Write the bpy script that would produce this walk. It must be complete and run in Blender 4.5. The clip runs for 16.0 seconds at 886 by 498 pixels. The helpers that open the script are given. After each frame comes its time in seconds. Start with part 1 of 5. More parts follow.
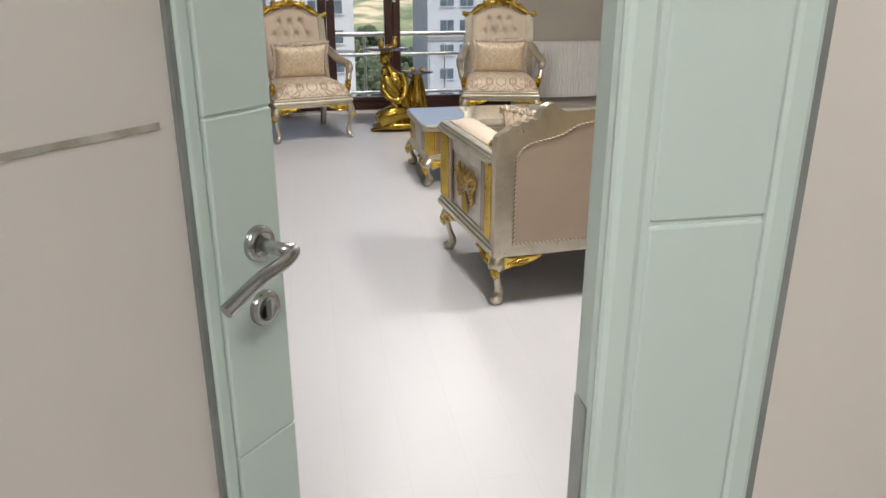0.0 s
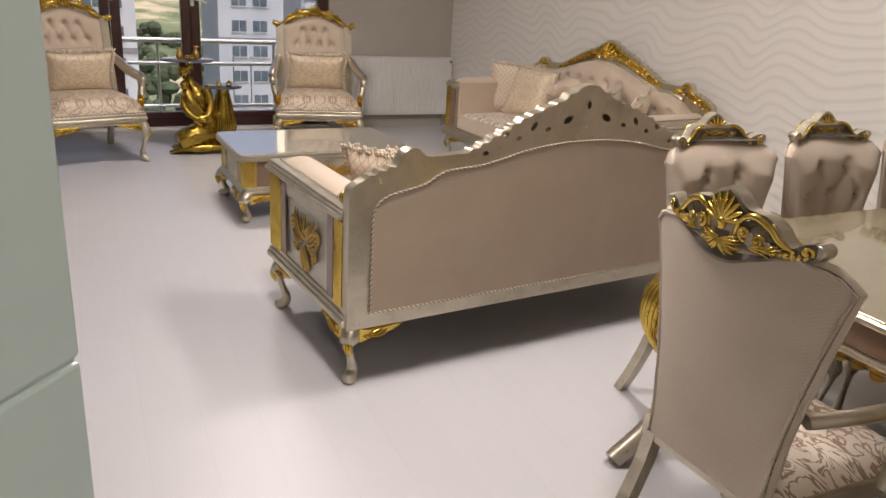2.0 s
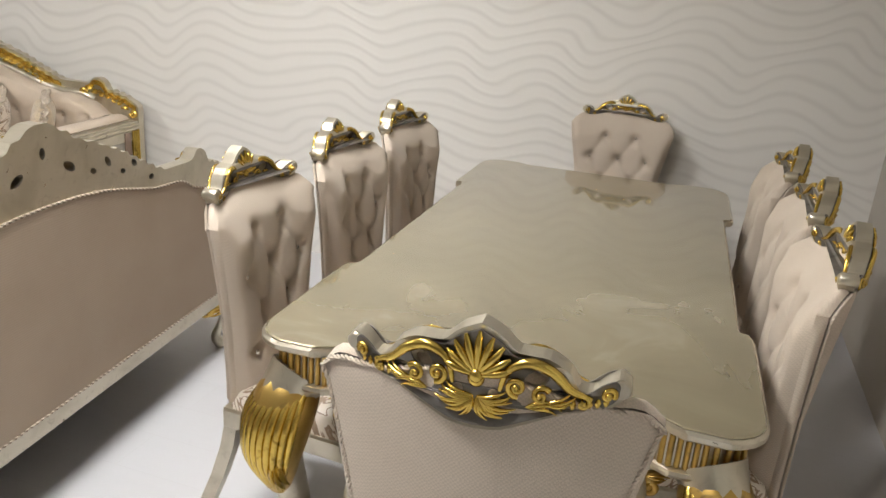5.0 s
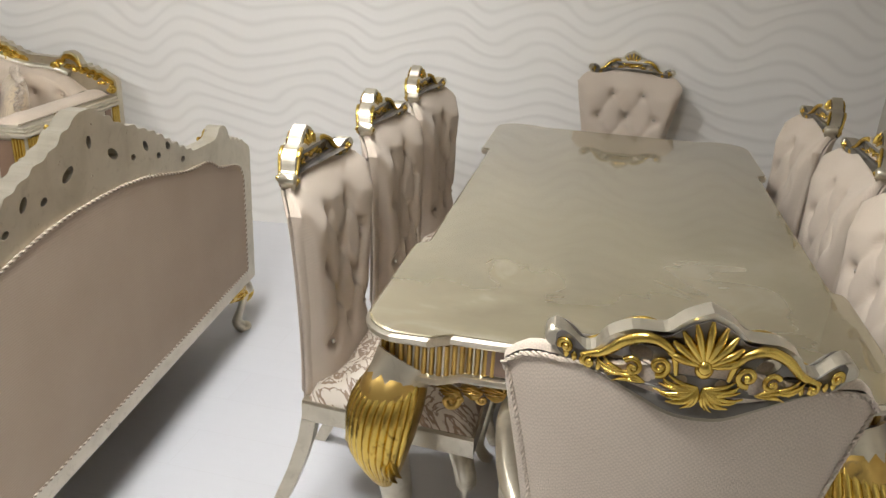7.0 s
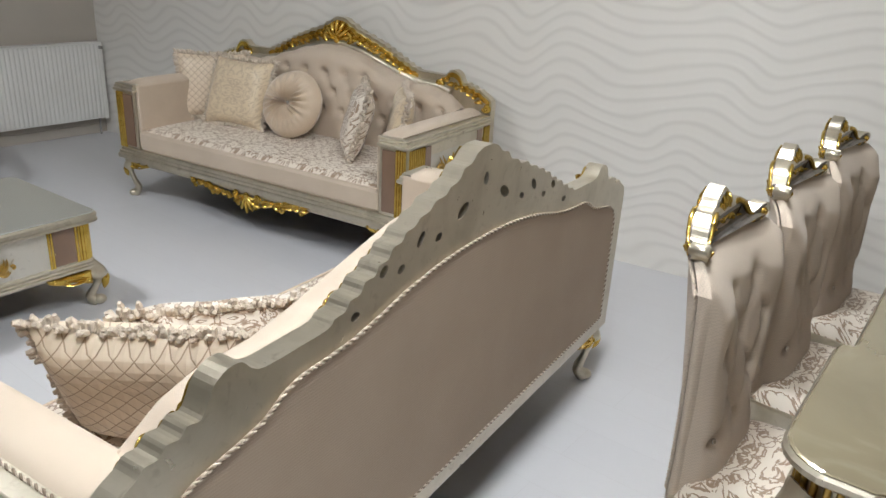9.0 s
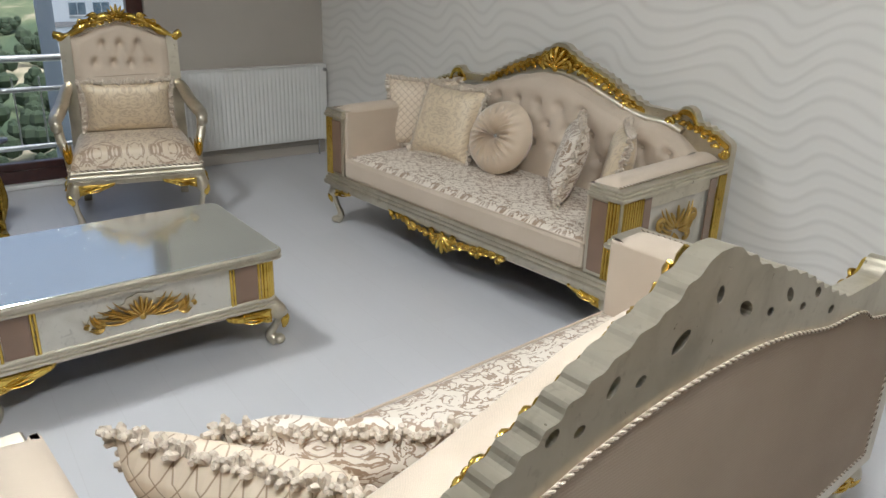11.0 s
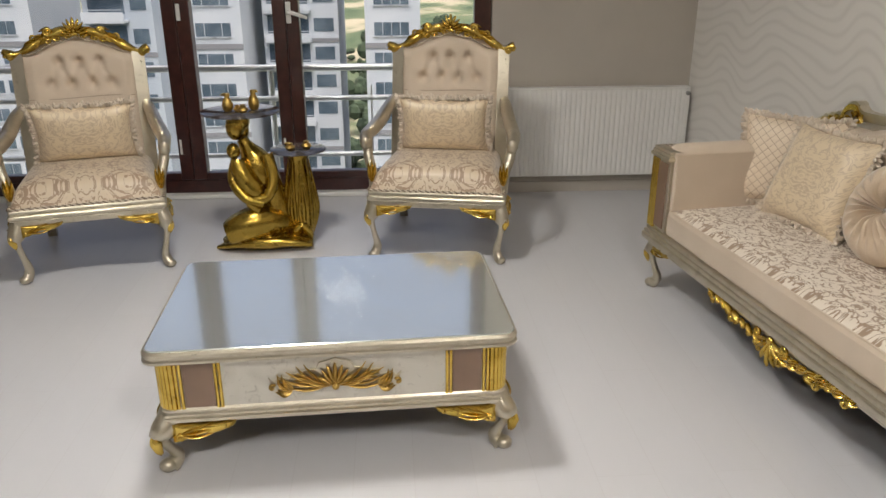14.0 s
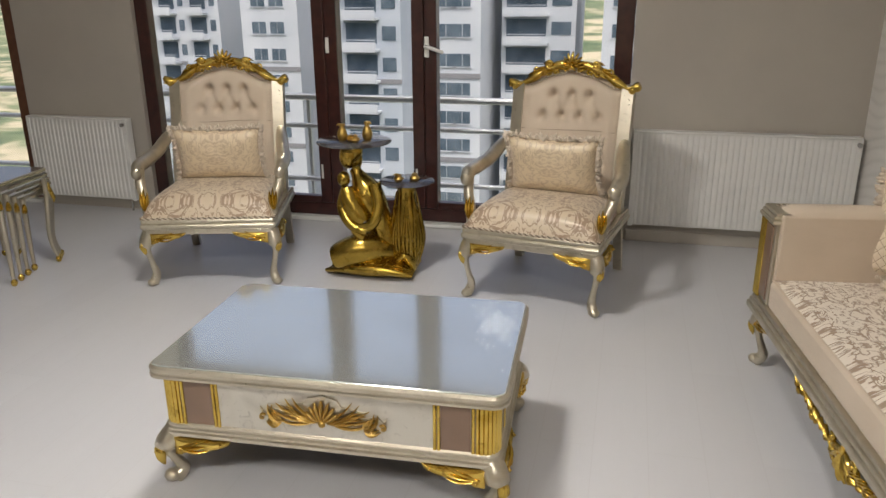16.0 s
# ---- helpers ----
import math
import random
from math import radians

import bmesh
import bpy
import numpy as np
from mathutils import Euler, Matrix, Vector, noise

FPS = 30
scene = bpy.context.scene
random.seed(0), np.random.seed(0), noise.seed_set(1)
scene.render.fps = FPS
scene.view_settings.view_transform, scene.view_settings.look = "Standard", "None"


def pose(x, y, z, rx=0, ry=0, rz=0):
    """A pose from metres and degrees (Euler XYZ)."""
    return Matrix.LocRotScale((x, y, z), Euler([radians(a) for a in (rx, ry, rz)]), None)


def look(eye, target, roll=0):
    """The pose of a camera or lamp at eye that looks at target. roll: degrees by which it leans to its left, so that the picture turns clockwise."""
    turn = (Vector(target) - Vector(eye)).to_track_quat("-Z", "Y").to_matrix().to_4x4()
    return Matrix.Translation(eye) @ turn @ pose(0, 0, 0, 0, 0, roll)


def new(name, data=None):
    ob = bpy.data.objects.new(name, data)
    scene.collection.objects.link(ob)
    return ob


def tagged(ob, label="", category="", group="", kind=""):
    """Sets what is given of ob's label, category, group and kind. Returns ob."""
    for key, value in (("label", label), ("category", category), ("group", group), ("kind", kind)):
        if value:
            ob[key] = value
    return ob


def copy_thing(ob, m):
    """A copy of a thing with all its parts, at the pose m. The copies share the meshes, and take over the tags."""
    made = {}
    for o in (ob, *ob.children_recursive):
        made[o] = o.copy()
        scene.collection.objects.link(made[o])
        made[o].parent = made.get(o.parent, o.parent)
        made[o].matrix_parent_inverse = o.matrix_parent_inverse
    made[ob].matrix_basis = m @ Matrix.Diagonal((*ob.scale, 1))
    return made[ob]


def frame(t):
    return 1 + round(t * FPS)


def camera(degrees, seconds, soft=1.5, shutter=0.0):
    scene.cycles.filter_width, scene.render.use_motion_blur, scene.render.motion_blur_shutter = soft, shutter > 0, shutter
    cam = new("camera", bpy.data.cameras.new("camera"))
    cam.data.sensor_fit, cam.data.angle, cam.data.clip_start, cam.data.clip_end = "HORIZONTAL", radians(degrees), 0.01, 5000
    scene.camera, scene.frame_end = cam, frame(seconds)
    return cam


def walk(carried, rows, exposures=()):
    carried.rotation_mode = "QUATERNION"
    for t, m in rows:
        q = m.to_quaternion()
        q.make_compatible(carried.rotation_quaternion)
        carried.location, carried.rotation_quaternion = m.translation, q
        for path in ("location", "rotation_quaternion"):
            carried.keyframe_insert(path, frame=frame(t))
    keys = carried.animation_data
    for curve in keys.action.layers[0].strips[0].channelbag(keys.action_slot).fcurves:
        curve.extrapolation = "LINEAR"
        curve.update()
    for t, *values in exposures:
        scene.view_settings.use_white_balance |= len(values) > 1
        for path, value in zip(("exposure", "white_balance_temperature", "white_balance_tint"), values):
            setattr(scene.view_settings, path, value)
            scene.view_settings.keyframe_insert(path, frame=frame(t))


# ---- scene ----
SKY, SUN, LAMP, EXPOSE, DOOR_OPEN = 0.24, 0.22, 66.0, 0.5, 48.5
cam = camera(60.5, 16.0)
PATH = [
    (0, (0.339, 0.041, 1.461), (0.659, 1.889, 0.767), 0.1),
    (0.2, (0.347, 0.082, 1.466), (0.671, 1.93, 0.772), 0.4),
    (0.5, (0.353, 0.157, 1.467), (0.691, 2.006, 0.783), 0.7),
    (0.7, (0.342, 0.219, 1.47), (0.704, 2.064, 0.789), 0.8),
    (1, (0.31, 0.366, 1.462), (0.744, 2.197, 0.785), 1.7),
    (1.2, (0.286, 0.438, 1.459), (0.77, 2.258, 0.786), 2.3),
    (1.5, (0.303, 0.527, 1.469), (0.879, 2.32, 0.796), 2.4),
    (2, (0.301, 0.677, 1.498), (1.117, 2.376, 0.83), 3.7),
    (2.5, (0.3, 0.841, 1.525), (1.331, 2.414, 0.846), 4.9),
    (3, (0.362, 0.972, 1.561), (1.53, 2.455, 0.899), 5.9),
    (3.5, (0.457, 1.154, 1.57), (1.856, 2.452, 0.973), 6.7),
    (4, (0.505, 1.349, 1.59), (2.142, 2.345, 1.018), 6.3),
    (4.5, (0.59, 1.481, 1.561), (2.361, 2.203, 0.975), 5.8),
    (7, (0.566, 1.979, 1.552), (2.379, 2.38, 0.807), 3.2),
    (7.5, (0.548, 2.053, 1.549), (2.294, 2.675, 0.796), 3.1),
    (8, (0.579, 2.13, 1.549), (2.241, 2.952, 0.8), 3.3),
    (8.5, (0.643, 2.192, 1.553), (2.21, 3.189, 0.812), 3.3),
    (11, (1.115, 2.566, 1.562), (2.188, 4.09, 0.837), 1.8),
    (11.5, (1.237, 2.659, 1.556), (2.141, 4.306, 0.871), 0.9),
    (12, (1.324, 2.807, 1.562), (2.107, 4.533, 0.923), 0.2),
    (12.5, (1.447, 2.922, 1.552), (2.071, 4.717, 0.928), 0.4),
    (13, (1.615, 2.981, 1.555), (2.067, 4.819, 0.91), 0.3),
    (13.5, (1.745, 3.089, 1.528), (2.038, 4.943, 0.84), 0.3),
    (14, (1.85, 3.193, 1.523), (1.982, 5.054, 0.804), -0.0),
    (14.5, (2.014, 3.227, 1.523), (1.994, 5.085, 0.785), -0.1),
    (15, (2.19, 3.239, 1.522), (2.01, 5.087, 0.779), -0.4),
    (15.5, (2.347, 3.335, 1.521), (2.051, 5.192, 0.84), -0.8),
    (16, (2.505, 3.371, 1.533), (2.06, 5.211, 0.89), -0.4),
]
walk(cam, [(t, look(eye, target, roll)) for t, eye, target, roll in PATH], [(0, EXPOSE + 0.1, 6500, 12), (1, EXPOSE - 0.12, 6800, 21), (2.5, EXPOSE - 0.1, 6900, 18), (3.5, EXPOSE + 0.12, 6800, 15), (4.0, EXPOSE + 0.25, 6500, 11), (7, EXPOSE + 0.2, 6200, 10), (8.5, EXPOSE, 6000, 9), (11, EXPOSE - 0.15, 5950, 7), (12.5, EXPOSE - 0.08, 6550, 10), (16, EXPOSE, 6650, 11)])

from mathutils.geometry import tessellate_polygon

# ---- world, sun and lamps ----
world = bpy.data.worlds.new("sky")
scene.world = world
world.use_nodes = True
wn = world.node_tree.nodes
sky = wn.new("ShaderNodeTexSky")
sky.sky_type = "NISHITA"
sky.sun_disc = False
sky.dust_density, sky.air_density = 10.0, 0.5
sky.ozone_density = 0.3
sky.sun_elevation, sky.sun_rotation = radians(67), radians(156)
wn["Background"].inputs["Strength"].default_value = SKY
world.node_tree.links.new(sky.outputs[0], wn["Background"].inputs["Color"])
sun = new("sun", bpy.data.lights.new("sun", "SUN"))
sun.data.energy, sun.data.angle, sun.data.color = SUN, radians(12), (1.0, 0.96, 0.9)
sun.matrix_world = look((4, -9, 24), (0, 0, 0))

# ---- materials ----
def material(name):
    m = bpy.data.materials.new(name)
    m.use_nodes = True
    return m, m.node_tree.nodes, m.node_tree.links, m.node_tree.nodes["Principled BSDF"]


def coords(n, l, scale=(1, 1, 1), kind="Object"):
    tc, mp = n.new("ShaderNodeTexCoord"), n.new("ShaderNodeMapping")
    mp.inputs["Scale"].default_value = scale
    l.new(tc.outputs[kind], mp.inputs["Vector"])
    return mp.outputs["Vector"]


def noise_tex(n, l, vec, scale, detail=4.0, distortion=0.0):
    t = n.new("ShaderNodeTexNoise")
    t.inputs["Scale"].default_value, t.inputs["Detail"].default_value = scale, detail
    t.inputs["Distortion"].default_value = distortion
    l.new(vec, t.inputs["Vector"])
    return t.outputs["Fac"]


def ramp(n, l, fac, stops):
    r = n.new("ShaderNodeValToRGB")
    while len(r.color_ramp.elements) < len(stops):
        r.color_ramp.elements.new(0.5)
    for e, (p, c) in zip(r.color_ramp.elements, stops):
        e.position = p
        e.color = (*c, 1) if len(c) == 3 else c
    l.new(fac, r.inputs["Fac"])
    return r.outputs["Color"]


def bump(n, l, height, bsdf, strength=0.3, distance=0.01):
    b = n.new("ShaderNodeBump")
    b.inputs["Strength"].default_value, b.inputs["Distance"].default_value = strength, distance
    l.new(height, b.inputs["Height"])
    l.new(b.outputs["Normal"], bsdf.inputs["Normal"])


def math_node(n, l, op, a, b=None):
    m = n.new("ShaderNodeMath")
    m.operation = op
    for k, v in enumerate((a, b)):
        if v is None:
            continue
        if isinstance(v, (int, float)):
            m.inputs[k].default_value = v
        else:
            l.new(v, m.inputs[k])
    return m.outputs[0]


def mix_color(n, l, fac, a, b):
    m = n.new("ShaderNodeMix")
    m.data_type = "RGBA"
    for sock, v in ((m.inputs[0], fac), (m.inputs[6], a), (m.inputs[7], b)):
        if isinstance(v, (int, float)):
            sock.default_value = v
        elif isinstance(v, tuple):
            sock.default_value = (*v, 1)
        else:
            l.new(v, sock)
    return m.outputs[2]


def plain(name, c1, c2, rough=0.5, metal=0.0, scale=12.0, bumps=0.05, coat=0.0, fine=150.0):
    m, n, l, b = material(name)
    v = coords(n, l)
    f = noise_tex(n, l, v, scale, 6)
    l.new(ramp(n, l, f, ((0.35, c1), (0.65, c2))), b.inputs["Base Color"])
    b.inputs["Roughness"].default_value, b.inputs["Metallic"].default_value = rough, metal
    b.inputs["Coat Weight"].default_value = coat
    b.inputs["Coat Roughness"].default_value = 0.08
    g = noise_tex(n, l, v, fine, 3)
    bump(n, l, g, b, bumps, 0.004)
    return m


def leaf_metal(name, c1, c2, c3, rough, metal=0.85):
    """Leafed and antiqued metal: a base tone, worn patches, and darker rubbing."""
    m, n, l, b = material(name)
    v = coords(n, l)
    f = noise_tex(n, l, v, 9, 8, 0.6)
    base = ramp(n, l, f, ((0.3, c1), (0.55, c2)))
    g = noise_tex(n, l, v, 34, 6, 1.0)
    worn = ramp(n, l, g, ((0.58, (0, 0, 0)), (0.80, (1, 1, 1))))
    l.new(mix_color(n, l, worn, base, c3), b.inputs["Base Color"])
    b.inputs["Metallic"].default_value = metal
    l.new(math_node(n, l, "ADD", math_node(n, l, "MULTIPLY", g, 0.12), rough - 0.06), b.inputs["Roughness"])
    bump(n, l, g, b, 0.08, 0.003)
    return m


def woven(name, c1, c2, pitch=420.0, sheen=0.4, rough=0.85, strength=0.35, rib=(1, 1, 1)):
    m, n, l, b = material(name)
    v = coords(n, l, rib)
    w1, w2 = n.new("ShaderNodeTexChecker"), noise_tex(n, l, v, 5, 5)
    w1.inputs["Scale"].default_value = pitch
    l.new(v, w1.inputs["Vector"])
    cloth = ramp(n, l, w2, ((0.3, c1), (0.7, c2)))
    l.new(mix_color(n, l, math_node(n, l, "MULTIPLY", w1.outputs["Fac"], 0.22), cloth, tuple(k * 0.45 for k in c1)), b.inputs["Base Color"])
    b.inputs["Roughness"].default_value = rough
    b.inputs["Sheen Weight"].default_value, b.inputs["Sheen Roughness"].default_value = sheen, 0.4
    f = noise_tex(n, l, v, 380, 2)
    bump(n, l, math_node(n, l, "ADD", w1.outputs["Fac"], f), b, strength, 0.0012)
    return m


def damask(name, ground, motif, motif2, size=0.17, rough=0.45):
    """A mirrored scrolling pattern woven into a satin ground."""
    m, n, l, b = material(name)
    tc, sep, com = n.new("ShaderNodeTexCoord"), n.new("ShaderNodeSeparateXYZ"), n.new("ShaderNodeCombineXYZ")
    l.new(tc.outputs["Object"], sep.inputs[0])
    px = math_node(n, l, "PINGPONG", sep.outputs[0], size)
    yz = math_node(n, l, "ADD", sep.outputs[1], sep.outputs[2])
    py = math_node(n, l, "PINGPONG", yz, size * 1.35)
    l.new(px, com.inputs[0]), l.new(py, com.inputs[1])
    a = noise_tex(n, l, com.outputs[0], 3.0 / size, 3.0, 2.4)
    fig = ramp(n, l, a, ((0.455, (0, 0, 0)), (0.475, (1, 1, 1)), (0.525, (1, 1, 1)), (0.545, (0, 0, 0))))
    c = noise_tex(n, l, com.outputs[0], 1.2 / size, 3, 1.6)
    fig2 = ramp(n, l, c, ((0.60, (0, 0, 0)), (0.63, (1, 1, 1))))
    col = mix_color(n, l, fig2, mix_color(n, l, fig, ground, motif), motif2)
    l.new(col, b.inputs["Base Color"])
    b.inputs["Roughness"].default_value = rough
    b.inputs["Sheen Weight"].default_value = 0.25
    v = coords(n, l)
    bump(n, l, math_node(n, l, "ADD", fig, noise_tex(n, l, v, 420, 2)), b, 0.2, 0.0015)
    return m


SILVER = leaf_metal("silver_leaf", (0.50, 0.452, 0.35), (0.60, 0.548, 0.44), (0.45, 0.40, 0.31), 0.30)
PALE = leaf_metal("pale_silver_panel", (0.56, 0.53, 0.46), (0.64, 0.61, 0.54), (0.42, 0.39, 0.34), 0.42, 0.5)
GOLD = leaf_metal("gold_leaf", (0.50, 0.33, 0.055), (0.72, 0.51, 0.12), (0.20, 0.115, 0.02), 0.24, 1.0)
BRASSY = leaf_metal("aged_gilding", (0.30, 0.20, 0.035), (0.46, 0.31, 0.06), (0.13, 0.08, 0.015), 0.26, 1.0)
ANTIQUE = leaf_metal("antique_gold", (0.42, 0.27, 0.07), (0.55, 0.37, 0.11), (0.20, 0.14, 0.07), 0.38, 0.95)
DARK = leaf_metal("dark_patina", (0.14, 0.13, 0.12), (0.22, 0.20, 0.18), (0.08, 0.07, 0.06), 0.45, 0.8)
COFFEETOP, _n, _l, _b = material("mirror_silver_top")
_f = noise_tex(_n, _l, coords(_n, _l), 3.2, 9, 1.3)
_l.new(ramp(_n, _l, _f, ((0.32, (0.80, 0.83, 0.78)), (0.7, (0.87, 0.91, 0.86)))), _b.inputs["Base Color"])
_b.inputs["Metallic"].default_value, _b.inputs["Roughness"].default_value = 0.8, 0.12
_b.inputs["Coat Weight"].default_value, _b.inputs["Coat Roughness"].default_value = 1.0, 0.02
TABLETOP, _n, _l, _b = material("lacquered_silver_top")
_v = coords(_n, _l)
_f = noise_tex(_n, _l, _v, 3.2, 9, 1.3)
_l.new(ramp(_n, _l, _f, ((0.32, (0.27, 0.228, 0.142)), (0.6, (0.335, 0.285, 0.18)), (0.72, (0.42, 0.37, 0.26)))), _b.inputs["Base Color"])
_b.inputs["Metallic"].default_value, _b.inputs["Roughness"].default_value = 0.45, 0.26
_b.inputs["Coat Weight"].default_value, _b.inputs["Coat Roughness"].default_value = 1.0, 0.03
BRONZE = plain("brown_panel", (0.20, 0.125, 0.08), (0.24, 0.15, 0.10), 0.28, 0.0, 6, 0.02, 0.4)
# near-black, for unseen sheets added under furniture to deepen the shade there
UNDERSHADE = plain("black_undershade", (0.012, 0.012, 0.012), (0.02, 0.02, 0.02), 0.95, 0, 40, 0.1)
VELVET = woven("beige_velvet", (0.61, 0.50, 0.385), (0.68, 0.565, 0.445), 520, 0.25, 0.8, 0.25)
RIBBED, _n, _l, _b = material("taupe_ribbed_cloth")
_v = coords(_n, _l)
_wv = _n.new("ShaderNodeTexWave")
_wv.bands_direction = "Z"
_wv.inputs["Scale"].default_value, _wv.inputs["Distortion"].default_value = 46.0, 0.4
_l.new(_v, _wv.inputs["Vector"])
_cl = ramp(_n, _l, noise_tex(_n, _l, _v, 4, 5), ((0.3, (0.42, 0.33, 0.25)), (0.7, (0.46, 0.37, 0.285))))
_th = noise_tex(_n, _l, coords(_n, _l, (60, 60, 400)), 3.0, 3)
_l.new(mix_color(_n, _l, math_node(_n, _l, "MULTIPLY", math_node(_n, _l, "ADD", _wv.outputs["Fac"], _th), 0.13), _cl, (0.24, 0.175, 0.125)), _b.inputs["Base Color"])
_b.inputs["Roughness"].default_value = 0.88
bump(_n, _l, math_node(_n, _l, "SUBTRACT", _th, _wv.outputs["Fac"]), _b, 0.22, 0.0012)
CREAM = woven("cream_woven_cloth", (0.60, 0.50, 0.40), (0.66, 0.56, 0.455), 260, 0.1, 0.88, 0.9)
DAMASK = damask("floral_damask", (0.77, 0.69, 0.59), (0.34, 0.235, 0.155), (0.58, 0.46, 0.345), 0.24)
GOLDDAMASK = damask("gold_damask", (0.62, 0.51, 0.375), (0.34, 0.235, 0.16), (0.52, 0.41, 0.29), 0.24, 0.40)
SATIN = damask("satin_cushion", (0.70, 0.575, 0.40), (0.55, 0.43, 0.30), (0.66, 0.515, 0.33), 0.20, 0.38)
PINKISH = woven("blush_velvet", (0.63, 0.50, 0.365), (0.71, 0.58, 0.44), 500, 0.5, 0.55, 0.15)
FRINGE = plain("fringe_yarn", (0.55, 0.46, 0.37), (0.70, 0.61, 0.50), 0.8, 0, 90, 0.6, 0, 300)
ROPE = plain("rope_trim", (0.46, 0.39, 0.30), (0.66, 0.58, 0.47), 0.6, 0.15, 160, 0.4)
ROPEDARK = plain("rope_trim_brown", (0.17, 0.125, 0.085), (0.26, 0.20, 0.145), 0.6, 0.1, 160, 0.4)
CRYSTAL = plain("crystal_button", (0.75, 0.72, 0.66), (0.9, 0.88, 0.84), 0.08, 0.8, 80, 0.1)
DIAMOND, _n, _l, _b = material("quilted_diamond_satin")
_tc, _sp = _n.new("ShaderNodeTexCoord"), _n.new("ShaderNodeSeparateXYZ")
_l.new(_tc.outputs["Object"], _sp.inputs[0])
_p = math_node(_n, _l, "PINGPONG", math_node(_n, _l, "ADD", _sp.outputs[0], _sp.outputs[2]), 0.021)
_q = math_node(_n, _l, "PINGPONG", math_node(_n, _l, "SUBTRACT", _sp.outputs[0], _sp.outputs[2]), 0.021)
_m = math_node(_n, _l, "MINIMUM", _p, _q)
_l.new(ramp(_n, _l, math_node(_n, _l, "MULTIPLY", _m, 100.0), ((0.12, (0.42, 0.30, 0.2)), (0.22, (0.74, 0.62, 0.48)))), _b.inputs["Base Color"])
_b.inputs["Roughness"].default_value = 0.45
bump(_n, _l, math_node(_n, _l, "MULTIPLY", _m, 20.0), _b, 0.4, 0.01)

MINT = plain("mint_lacquer", (0.49, 0.585, 0.55), (0.52, 0.615, 0.578), 0.32, 0, 3, 0.015, 0.25)
GASKET = plain("grey_gasket", (0.16, 0.18, 0.17), (0.22, 0.24, 0.23), 0.6)
CHROME = plain("brushed_steel", (0.42, 0.42, 0.42), (0.5, 0.5, 0.49), 0.22, 1.0, 40, 0.03)
STEEL = plain("satin_steel_rail", (0.55, 0.57, 0.58), (0.65, 0.67, 0.68), 0.3, 0.9, 30, 0.03)
WHITE = plain("white_enamel", (0.74, 0.73, 0.70), (0.79, 0.78, 0.75), 0.35, 0, 4, 0.02, 0.2)
FRAME = plain("mahogany_frame", (0.035, 0.010, 0.008), (0.055, 0.016, 0.012), 0.3, 0, 18, 0.05, 0.3)
TEAK = plain("brown_frame", (0.11, 0.04, 0.018), (0.15, 0.06, 0.028), 0.35, 0, 18, 0.05, 0.2)
PAINT = plain("greige_wall_paint", (0.44, 0.40, 0.35), (0.47, 0.43, 0.375), 0.75, 0, 2.5, 0.08, 0, 220)
CEIL = plain("ceiling_paint", (0.68, 0.665, 0.64), (0.71, 0.695, 0.67), 0.8, 0, 2, 0.05)
BLACKGLASS, _n, _l, _b = material("smoked_glass")
_b.inputs["Base Color"].default_value = (0.30, 0.27, 0.26, 1)
_b.inputs["Roughness"].default_value, _b.inputs["Transmission Weight"].default_value = 0.03, 0.9
_b.inputs["IOR"].default_value = 1.45
GLASS, _n, _l, _b = material("window_glass")
_n.remove(_b)
_t, _g, _mx = _n.new("ShaderNodeBsdfTransparent"), _n.new("ShaderNodeBsdfGlossy"), _n.new("ShaderNodeMixShader")
_t.inputs["Color"].default_value = (0.93, 0.95, 0.96, 1)
_g.inputs["Roughness"].default_value = 0.01
_fr = _n.new("ShaderNodeFresnel")
_fr.inputs["IOR"].default_value = 1.25
_l.new(_fr.outputs[0], _mx.inputs[0]), _l.new(_t.outputs[0], _mx.inputs[1]), _l.new(_g.outputs[0], _mx.inputs[2])
_l.new(_mx.outputs[0], _n["Material Output"].inputs["Surface"])
FROST, _n, _l, _b = material("frosted_glass")
_b.inputs["Base Color"].default_value = (0.74, 0.70, 0.66, 1)
_b.inputs["Roughness"].default_value = 0.42
_b.inputs["Transmission Weight"].default_value = 0.25
_b.inputs["IOR"].default_value = 1.3
bump(_n, _l, noise_tex(_n, _l, coords(_n, _l), 700, 2), _b, 0.05, 0.001)
CLEAR = plain("polished_glass_line", (0.45, 0.40, 0.34), (0.75, 0.72, 0.68), 0.06, 0.7, 25, 0.1)

# wallpaper with long raised waves
WAVES, _n, _l, _b = material("wave_relief_wallpaper")
_tc, _sp = _n.new("ShaderNodeTexCoord"), _n.new("ShaderNodeSeparateXYZ")
_l.new(_tc.outputs["Object"], _sp.inputs[0])
_X, _Z = _sp.outputs[0], _sp.outputs[2]
_nv = coords(_n, _l, (0.8, 1, 1.1))
_big = noise_tex(_n, _l, _nv, 1.5, 1)
_ph = math_node(_n, _l, "ADD", math_node(_n, _l, "MULTIPLY", _X, 10.0), math_node(_n, _l, "MULTIPLY", _big, 8.0))
_amp = math_node(_n, _l, "MULTIPLY", noise_tex(_n, _l, _nv, 2.0, 1), 0.10)
_zz = math_node(_n, _l, "ADD", _Z, math_node(_n, _l, "MULTIPLY", math_node(_n, _l, "SINE", _ph), _amp))
_zz = math_node(_n, _l, "ADD", _zz, math_node(_n, _l, "MULTIPLY", noise_tex(_n, _l, _nv, 1.1, 1), 0.14))
_w = math_node(_n, _l, "SINE", math_node(_n, _l, "MULTIPLY", _zz, 2 * math.pi / 0.074))
_hgt = math_node(_n, _l, "POWER", math_node(_n, _l, "ADD", math_node(_n, _l, "MULTIPLY", _w, 0.5), 0.5), 3.0)
